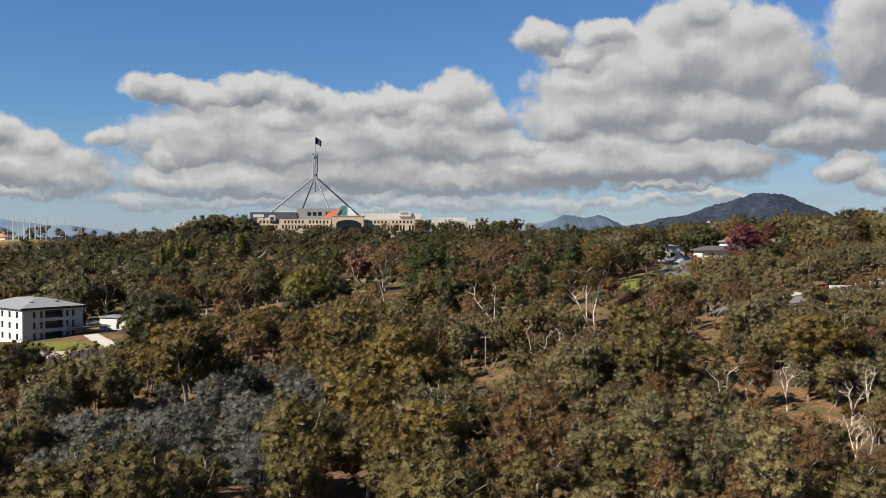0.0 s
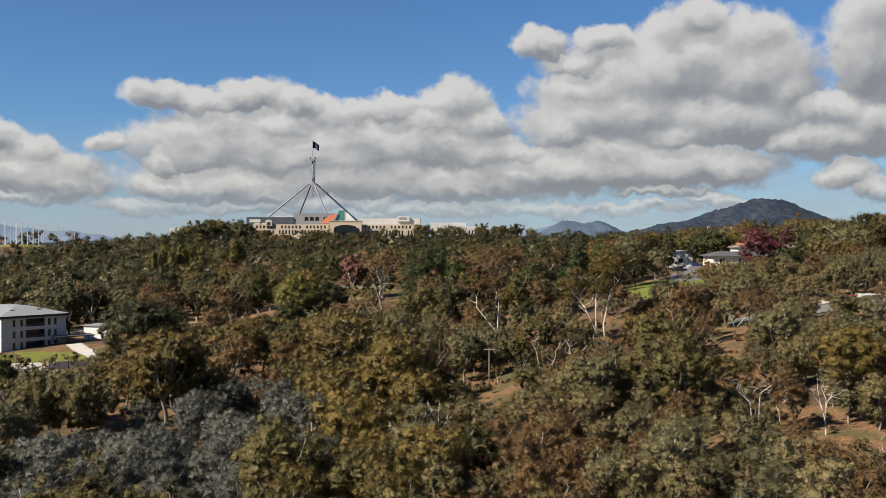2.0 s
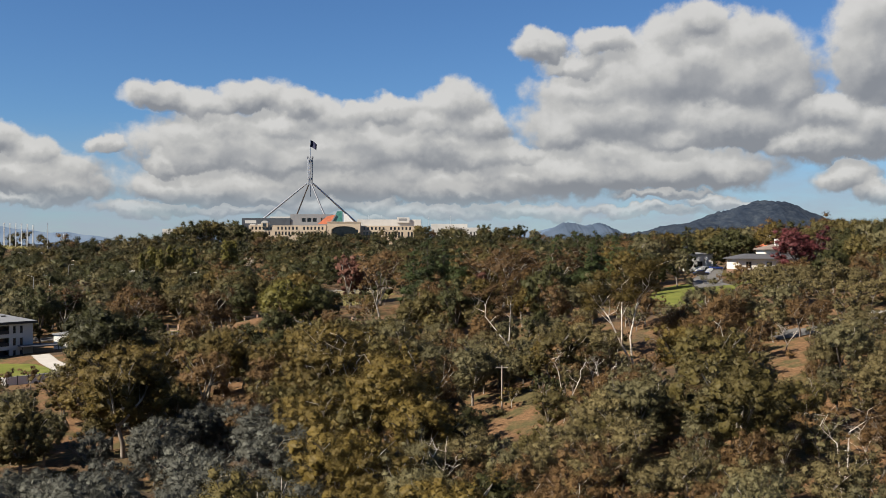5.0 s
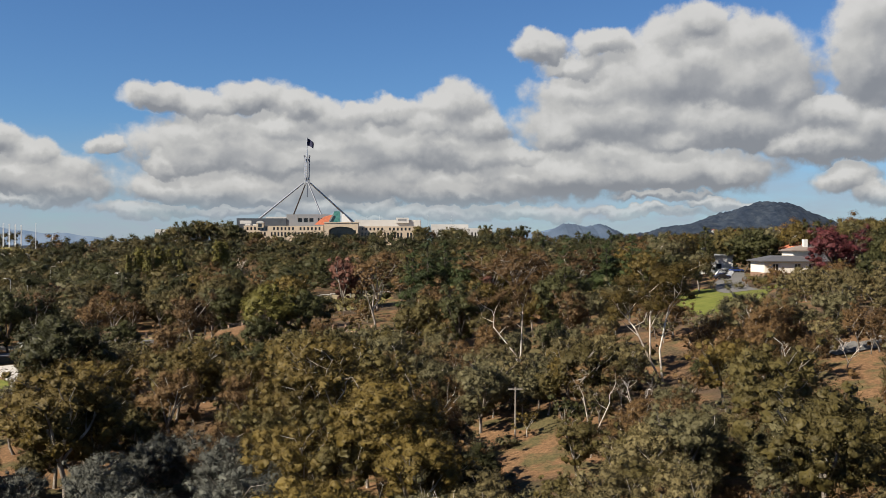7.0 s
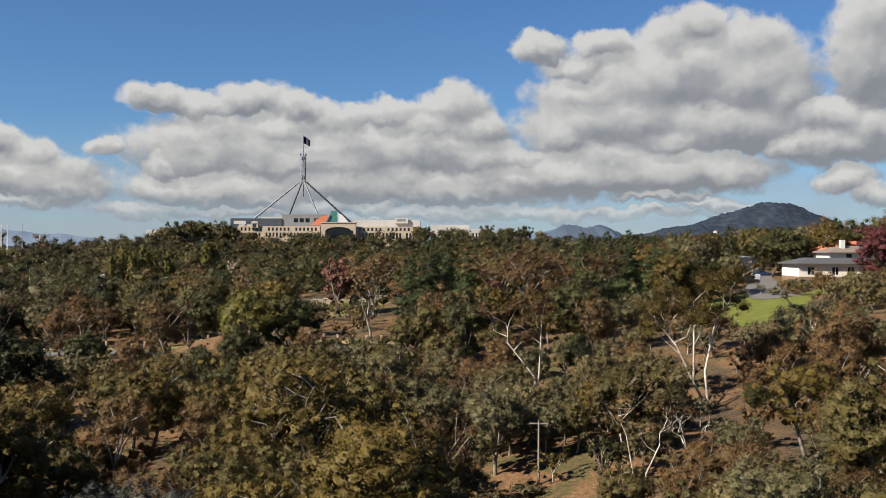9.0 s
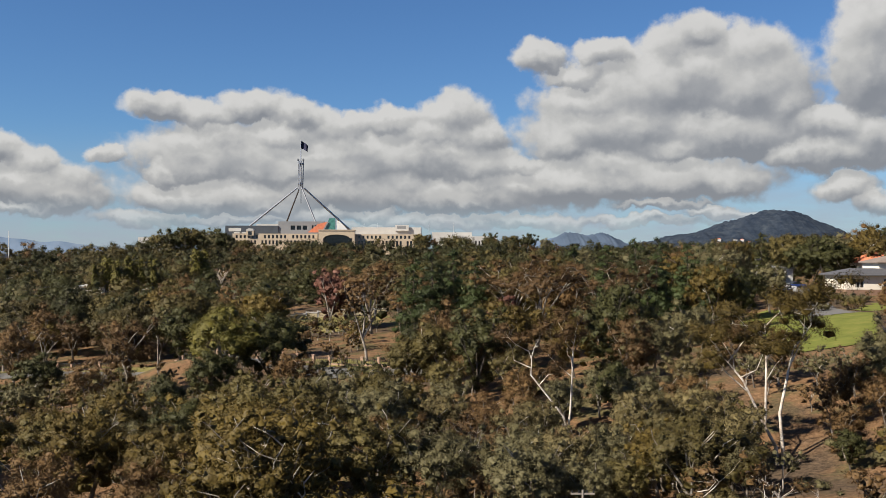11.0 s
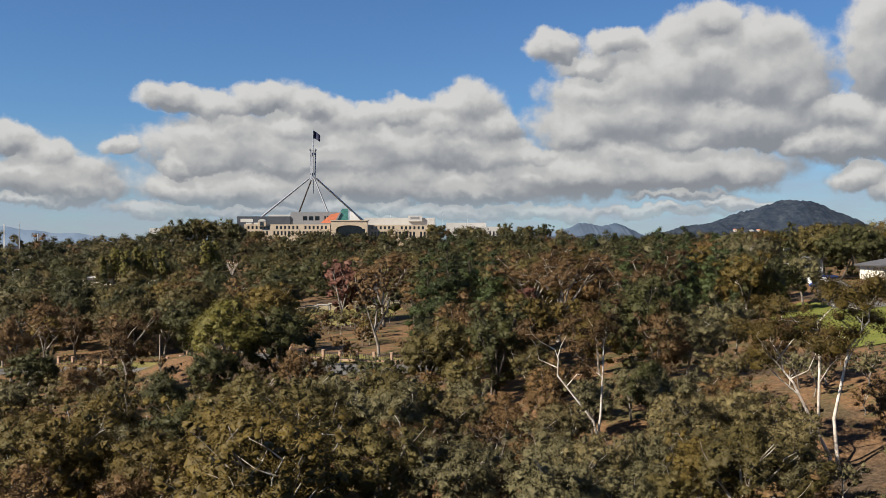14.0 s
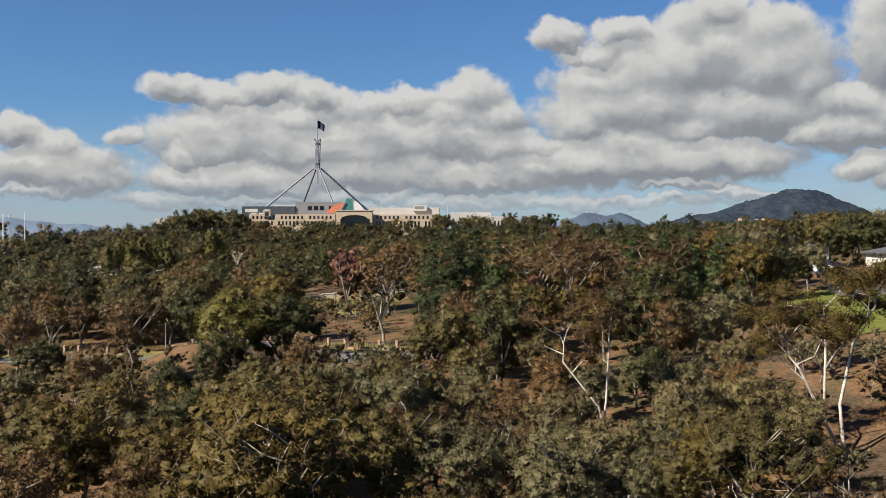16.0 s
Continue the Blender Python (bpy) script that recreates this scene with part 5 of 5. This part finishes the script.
for (xa, ya), (xb, yb) in zip(wall_pts, wall_pts[1:]):
    n = 4
    for i in range(n):
        x0, y0, x1, y1 = (xa + (xb - xa) * i / n, ya + (yb - ya) * i / n, xa + (xb - xa) * (i + 1) / n, ya + (yb - ya) * (i + 1) / n)
        ln, ang = math.hypot(x1 - x0, y1 - y0), math.degrees(math.atan2(y1 - y0, x1 - x0))
        pn = part("panel", boxes((0.08, ln - 0.08, -0.07, 0.07, -0.6, 1.7)), WHITE, fence)
        pn.matrix_local = pose(x0, y0, float(ground_z((x0 + x1) / 2, (y0 + y1) / 2)), 0, 0, ang)
        ps = part("post", boxes((-0.07, 0.07, -0.09, 0.09, -0.6, 1.85)), TRIMDARK, fence)
        ps.matrix_local = pose(x0, y0, float(ground_z(x0, y0)), 0, 0, ang)
gate = empty("garden_shelter", pose(-70.0, 232.0, float(ground_z(-70, 232)), 0, 0, 20), "small glass-sided shelter with a flat roof", "shelter")
part("roof", boxes((-2.2, 2.2, -1.2, 1.2, 2.3, 2.45)), PALE, gate)
part("side", boxes((-2.0, 1.9, 0.9, 0.96, 0.1, 2.29)), TEAL, gate)
for x in (-2.0, 2.0):
    part("post", boxes((x - 0.06, x + 0.06, -1.0, -0.88, -0.2, 2.3)), TRIMDARK, gate)

# ---- cream house on the right hill ----
hx, hy = 80.3, 298.0
hz = 31.6
house = empty("house", pose(hx, hy, hz), "cream rendered house with dark tiled roof and white-framed windows", "house")
wins = [(2.0, 3.7), (7.6, 9.3), (11.2, 12.9), (14.8, 16.5), (18.4, 20.1)]
hw = part("wall", wall_with_holes(0, 22, 0.9, 3.7, [(a, b, 1.3, 3.2) for a, b in wins], 0, 0.3), CREAM, house)
for a, b in wins:
    win = part("window", boxes((a + 0.06, b - 0.06, 0.16, 0.2, 1.36, 3.14)), GLASS, hw)
    part("window_frame", boxes((a, a + 0.12, 0.05, 0.14, 1.3, 3.2), (b - 0.12, b, 0.05, 0.14, 1.3, 3.2), ((a + b) / 2 - 0.06, (a + b) / 2 + 0.06, 0.05, 0.14, 1.3, 3.2), (a + 0.13, b - 0.13, 0.05, 0.14, 3.06, 3.2)), WHITE, win, "white painted frame")
part("body", boxes((0.01, 21.99, 0.31, 11, 0.9, 3.68)), CREAM, house)
part("plinth", boxes((-0.05, 22.05, -0.06, 10.9, -3.0, 0.9)), BRICK, house, "brown brick plinth")
part("roof", hip_roof(0, 22, 0, 11, 3.7, 1.5, 0.9, inset=4.5), ROOFDARK, house, "dark grey tiled hip roof")
part("upper_wall", boxes((9, 26, 5, 13, 3.9, 6.3)), CREAM, house)
for x in (13.0, 17.6, 22.0):
    part("dormer_window", boxes((x, x + 1.3, 4.9, 4.98, 4.9, 6.1)), GLASS, house)
part("upper_roof", hip_roof(9, 26, 5, 13, 6.3, 1.7, 0.7), plain("brown_shingles", (0.16, 0.13, 0.11), 0.85, 0.2, 2.0), house, "brown shingled upper roof")
part("chimney", boxes((12.5, 13.6, 7, 8, 6.5, 9.4)), WHITE, house)
part("porch", boxes((12.6, 13.6, -0.6, -0.1, -2.0, 0.2)), WHITE, house)
h2 = empty("white_house", pose(77.5, 345.0, float(ground_z(77.5, 345))), "white house with a tall chimney behind trees", "house")
part("wall", boxes((1.2, 9, 0, 8, -1, 5.4)), WHITE, h2)
part("roof", hip_roof(1.2, 9, 0, 8, 5.4, 0.7, 0.4), ROOFGREY, h2)
part("chimney", boxes((0, 1.18, 1, 2.6, -1, 8.2)), WHITE, h2)
part("window", boxes((4, 5.6, -0.05, 0.0, 1.6, 3.2)), GLASS, h2)
h3 = empty("red_roofed_house", pose(103, 322, float(ground_z(103, 322)) + 1.2), "house with an orange tiled roof among autumn trees", "house")
part("wall", boxes((-8, 8, 0, 9, -2, 4.6)), WHITE, h3)
part("roof", hip_roof(-8, 8, 0, 9, 4.6, 3.0, 0.7), TERRA, h3)
part("chimney", boxes((-5, -4, 4, 5, 5.2, 9.0)), WHITE, h3)

drape("house_lawn", [(46, 230), (55, 228), (62, 244), (70, 262), (69, 282), (62, 292), (54, 284), (48, 266)], LAWN, "sloping green mown lawn below the house", "lawn", step=0.6)
drape("garden_lawn", [(74, 262), (96, 262), (98, 278), (80, 282), (72, 276)], LAWN, "green garden lawn in front of the house", "lawn")
drape("drive", strip([(66, 268), (67.5, 282), (71, 296), (77, 314), (82, 332), (86, 346)], 7.5), ASPHALT, "grey asphalt drive and car park", "drive", 0.16, 0.45)
drape("hill_road", strip([(52, 187), (66, 185), (82, 184.5), (100, 186), (124, 190)], 6.0), ASPHALT, "narrow asphalt road across the hillside", "road", 0.16, 1.0)
kerb = empty("kerb_wall", Matrix.Identity(4), "low white painted kerb wall along the road", "wall", kind="")
for i in range(9):
    x = 60 + i * 4.0
    y = 189.4 + 0.03 * (i - 3) ** 2
    seg = part("block", boxes((0.02, 3.98, -0.12, 0.12, -0.3, 0.55)), WHITE, kerb)
    seg.matrix_local = pose(x, y, float(ground_z(x + 2, y)))


# ---- cars ----
def car(x, y, turn, paint, label):
    z = float(ground_z(x, y)) + 0.16
    c = empty("car", pose(x, y, z, 0, 0, turn), label, "car", "parked cars")
    body = [(-2.15, 0.35), (-2.2, 0.75), (-1.95, 0.95), (2.0, 0.88), (2.2, 0.62), (2.2, 0.32)]
    bm = prism(body, -0.88, 0.88)
    bmesh.ops.bevel(bm, geom=bm.edges[:], offset=0.06, segments=2, affect="EDGES")
    part("body", bm, paint, c)
    bm = prism([(-1.75, 0.93), (-1.25, 1.42), (0.35, 1.44), (1.15, 0.9)], -0.74, 0.74)
    bmesh.ops.bevel(bm, geom=bm.edges[:], offset=0.08, segments=2, affect="EDGES")
    part("cabin_glass", bm, GLASS, c)
    part("roof", boxes((-1.2, 0.32, -0.68, 0.68, 1.42, 1.48), bevel=0.02), paint, c)
    for wx in (-1.35, 1.35):
        for wy in (-0.82, 0.82):
            t = Tubes()
            t.add([(wx, wy - 0.1, 0.32), (wx, wy - 0.1, 0.32), (wx, wy + 0.1, 0.32), (wx, wy + 0.1, 0.32)], [0.01, 0.32, 0.32, 0.01], 12)
            part("wheel", t.mesh("wheel", TRIMDARK), None, c)
    for wy in (-0.6, 0.6):
        part("headlight", boxes((2.17, 2.23, wy - 0.15, wy + 0.15, 0.55, 0.7)), WHITE, c)


CARWHITE = material("white_car_paint", lambda b: (0.78, 0.79, 0.8), 0.25, spec=0.5)
CARBLUE = material("blue_car_paint", lambda b: (0.03, 0.06, 0.22), 0.25, spec=0.5)
CARRED = material("red_car_paint", lambda b: (0.50, 0.012, 0.012), 0.25, spec=0.5)
CARDARK = material("black_car_paint", lambda b: (0.015, 0.016, 0.018), 0.2, spec=0.5)
CARSILVER = material("silver_car_paint", lambda b: (0.42, 0.44, 0.46), 0.3, spec=0.5)
for x, y, a, p, l in ((73.8, 312.5, 15, CARDARK, "black car parked beside the drive"), (75.0, 316.5, 15, CARBLUE, "dark blue car parked beside the drive"), (76.8, 321.5, 20, CARWHITE, "white car parked beside the drive"),
                      (78.0, 325.5, 20, CARWHITE, "white car parked beside the drive"), (79.6, 330.0, 15, CARWHITE, "white car parked beside the drive"), (81.4, 335.0, 15, CARWHITE, "white car parked beside the drive"),
                      (86.5, 342.0, 10, CARBLUE, "dark blue car parked near the white house"), (86.0, 316.0, 70, CARDARK, "black car parked under the garden hedge"),
                      (73.3, 185.2, 82, CARRED, "bright red car on the hillside road"), (83.5, 185.5, 75, CARSILVER, "silver car on the hillside road"), (-118, 300, 20, CARDARK, "dark car beside the apartments")):
    car(x, y, a, p, l)

# ---- valley road, fences, lamps and poles ----
drape("valley_road", strip([(-190, 322), (-130, 306), (-84, 296), (-44, 281), (-16, 268), (10, 262)], 6.5), ASPHALT, "grey road through the wooded valley", "road", 0.16, 1.5)
drape("clay_bank", [(-54, 288), (-50, 283), (-45, 284), (-43, 289), (-48, 294)], CLAY, "bare orange clay bank beside the road", "earth", 0.14, 1.0)
drape("verge", [(-100, 301), (-44, 285), (-14, 272), (-12, 278), (-44, 296), (-98, 312)], DRYLAWN, "dry grass verge behind the road fence", "verge", 0.12)
drape("far_lawn", [(-52, 350), (-22, 350), (-18, 384), (-50, 386)], DRYLAWN, "dry grass field before the long low wall", "lawn")
drape("far_road", strip([(-160, 428), (-132, 416), (-100, 408), (-60, 402), (-20, 398)], 7.0), ASPHALT, "far road across the valley", "road", 0.2, 2.0)
drape("bare_bank", [(-142, 404), (-126, 402), (-124, 412), (-138, 414)], DRYLAWN, "dry grass bank beside the far road", "bank", 0.2)


BARS = []


def pier_fence(a, b, n, label, pier=0.45, height=1.7):
    f = empty("road_fence", Matrix.Identity(4), label, "fence", "road fences")
    for i in range(n + 1):
        x, y = a[0] + (b[0] - a[0]) * i / n, a[1] + (b[1] - a[1]) * i / n
        ang = math.degrees(math.atan2(b[1] - a[1], b[0] - a[0]))
        ps = part("pier", boxes((-pier / 2, pier / 2, -pier / 2, pier / 2, -0.6, height), (-pier / 2 - 0.05, pier / 2 + 0.05, -pier / 2 - 0.05, pier / 2 + 0.05, height, height + 0.12)), PINKSTONE, f)
        ps.matrix_local = pose(x, y, float(ground_z(x, y)), 0, 0, ang)
        if i < n:
            ln = math.hypot(b[0] - a[0], b[1] - a[1]) / n
            mx, my = x + (b[0] - a[0]) / n / 2, y + (b[1] - a[1]) / n / 2
            half = ln / 2 - pier / 2
            here_m = pose(mx, my, float(ground_z(mx, my)), 0, 0, ang)
            rl = part("railing", boxes((-half, half, -0.03, 0.03, 1.4, 1.47)), TRIMDARK, f, "dark metal railing")
            rl.matrix_local = here_m
            part("lower_rail", boxes((-half, half, -0.03, 0.03, 0.45, 0.52)), TRIMDARK, rl)
            for u in np.arange(-half + 0.2, half, 0.42):
                bar = part("baluster", boxes((-0.025, 0.025, -0.02, 0.02, 0.53, 1.39)) if not BARS else BARS[0], TRIMDARK, rl)
                BARS[:] = [bar.data]
                bar.matrix_local = pose(u, 0, 0)
            bs = part("base_wall", boxes((-ln / 2 + pier / 2, ln / 2 - pier / 2, -0.12, 0.12, -0.5, 0.4)), PINKSTONE, f)
            bs.matrix_local = pose(mx, my, float(ground_z(mx, my)), 0, 0, ang)


pier_fence((-96, 305), (-70, 297.5), 8, "pinkish pier fence with dark railings beside the road")
pier_fence((-58, 291), (-38, 284), 7, "pinkish pier fence with dark railings by the clay bank")
pier_fence((-33, 282), (-8, 271.5), 8, "pinkish pier fence with dark railings under the gums")
pier_fence((-52, 283), (-45, 281), 2, "short dark railing on the clay bank", 0.3, 1.4)
lw = empty("long_low_wall", Matrix.Identity(4), "long pale low wall with posts at the field's edge", "wall")
for i in range(9):
    x, y = -50 + i * 3.4, 387 + 0.25 * i
    ps = part("post", boxes((-0.2, 0.2, -0.2, 0.2, -0.5, 2.1)), PALE, lw)
    ps.matrix_local = pose(x, y, float(ground_z(x, y)))
    pn = part("panel", boxes((0.22, 3.18, -0.06, 0.06, -0.4, 1.5)), plain("straw_panel", (0.36, 0.31, 0.2), 0.9), lw) if i == 0 else part("panel", pn.data, None, lw)
    pn.matrix_local = pose(x, y, float(ground_z(x, y)))
    cp = part("rail", boxes((0, 3.4, -0.15, 0.15, 1.75, 2.0)), PALE, lw)
    cp.matrix_local = pose(x, y, float(ground_z(x, y)))


def street_lamp(x, y, h, arms, label):
    ob = empty("street_lamp", pose(x, y, float(ground_z(x, y))), label, "street lamp", "street lamps")
    part("pole", tube_mesh("pole", [(0, 0, -0.4), (0, 0, h * 0.6), (0, 0, h)], [0.14, 0.1, 0.07], LAMPGREY, 6), None, ob)
    for a in arms:
        arm = part("arm", tube_mesh("arm", [(0, 0, h - 0.05), (a * 0.6, 0, h + 0.35), (a * 2.0, 0, h + 0.5)], [0.06, 0.05, 0.05], LAMPGREY, 5), None, ob)
        part("lamp_head", boxes((a * 2.0 - 0.4, a * 2.0 + 0.4, -0.16, 0.16, h + 0.42, h + 0.58), bevel=0.04), LAMPGREY, arm)


for x, y, h, arms in ((-157, 402, 11, (-1,)), (-150, 400, 11, (-1,)), (-147, 396, 11, (-1,)), (-131, 395, 11, (-1,)), (-97, 402, 10, (1,)), (-170, 470, 10, (1,))):
    street_lamp(x, y, h, arms, "galvanised street lamp with a curved arm")


def power_pole(x, y, h, label, cross=True):
    ob = empty("utility_pole", pose(x, y, float(ground_z(x, y))), label, "utility pole")
    part("pole", tube_mesh("pole", [(0, 0, -0.5), (0, 0, h)], [0.13, 0.09], WOODPOLE, 7), None, ob)
    if cross:
        arm = part("crossarm", boxes((-0.9, 0.9, -0.06, 0.06, h - 0.35, h - 0.22), bevel=0.01), WOODPOLE, ob)
        for u in (-0.8, -0.3, 0.3, 0.8):
            part("insulator", boxes((u - 0.05, u + 0.05, -0.05, 0.05, h - 0.22, h - 0.05)), TRIMDARK, arm)


power_pole(7.6, 172.0, 6.4, "weathered timber utility pole with a crossarm in bushland")
power_pole(-52.5, 268.5, 6.0, "short grey post beside the valley road", False)
power_pole(101, 330, 11, "timber utility pole behind the house")

# ---- plastic guards round young trees ----
for x, y in ((-9.5, 240), (-8.2, 241), (-8.8, 242.2), (-7.4, 239.4)):
    g0 = empty("tree_guard", pose(x, y, float(ground_z(x, y))), "pale green plastic sapling guard on stakes", "tree guard", "sapling guards")
    part("sleeve", tube_mesh("sleeve", [(0, 0, 0), (0, 0, 1.1)], [0.32, 0.3], plain("pale_green_plastic", (0.5, 0.66, 0.55), 0.5) if x == -9.5 else bpy.data.materials["pale_green_plastic"], 4), None, g0)
    part("stake", boxes((0.33, 0.38, -0.03, 0.03, -0.2, 1.3)), WOODPOLE, g0)

# ---- far hill town and distant range ----
rr = np.random.default_rng(3)
for i in range(26):
    x, y = rr.uniform(520, 800), rr.uniform(2250, 2480)
    z = float(ground_z(x, y))
    v = empty("distant_house", pose(x, y, z + 3, 0, 0, rr.uniform(-40, 40)), "tiny pale distant house below the wooded hill", "house", "distant houses")
    part("wall", boxes((-4.5, 4.5, -4, 4, -6, 0.5)), PALE, v)
    part("roof", hip_roof(-4.5, 4.5, -4, 4, 0.5, 1.8, 0.5), TERRA if i % 3 == 0 else ROOFGREY, v)
xs = np.linspace(-3600, 3600, 400)
ridge = 88 + 24 * np.sin(xs / 520 + 0.6) + 16 * np.sin(xs / 190) + 7 * np.sin(xs / 71 + 1) + 3 * np.sin(xs / 27)
ridge = np.where(xs > -600, ridge - 34, ridge) + 62 * np.exp(-((xs - 760) / 130) ** 2) + 30 * np.exp(-((xs - 600) / 120) ** 2)
vs = np.concatenate([np.stack([xs, 4650 + 0 * xs, 0 * xs - 60], -1), np.stack([xs, 4700 + 0 * xs, ridge], -1), np.stack([xs, 4800 + 0 * xs, 0 * xs - 60], -1)])
n = len(xs)
fs = [(r * n + i, r * n + i + 1, (r + 1) * n + i + 1, (r + 1) * n + i) for r in range(2) for i in range(n - 1)]
# The range's blue is distance haze put into its base colour.
RANGE = material("haze_blue_range", lambda b: b.ramp(b.noise(worldpos(b), 0.012, 6, 0.6), [(0.35, (0.085, 0.125, 0.19)), (0.65, (0.125, 0.165, 0.225))]), 1.0, spec=0.0)
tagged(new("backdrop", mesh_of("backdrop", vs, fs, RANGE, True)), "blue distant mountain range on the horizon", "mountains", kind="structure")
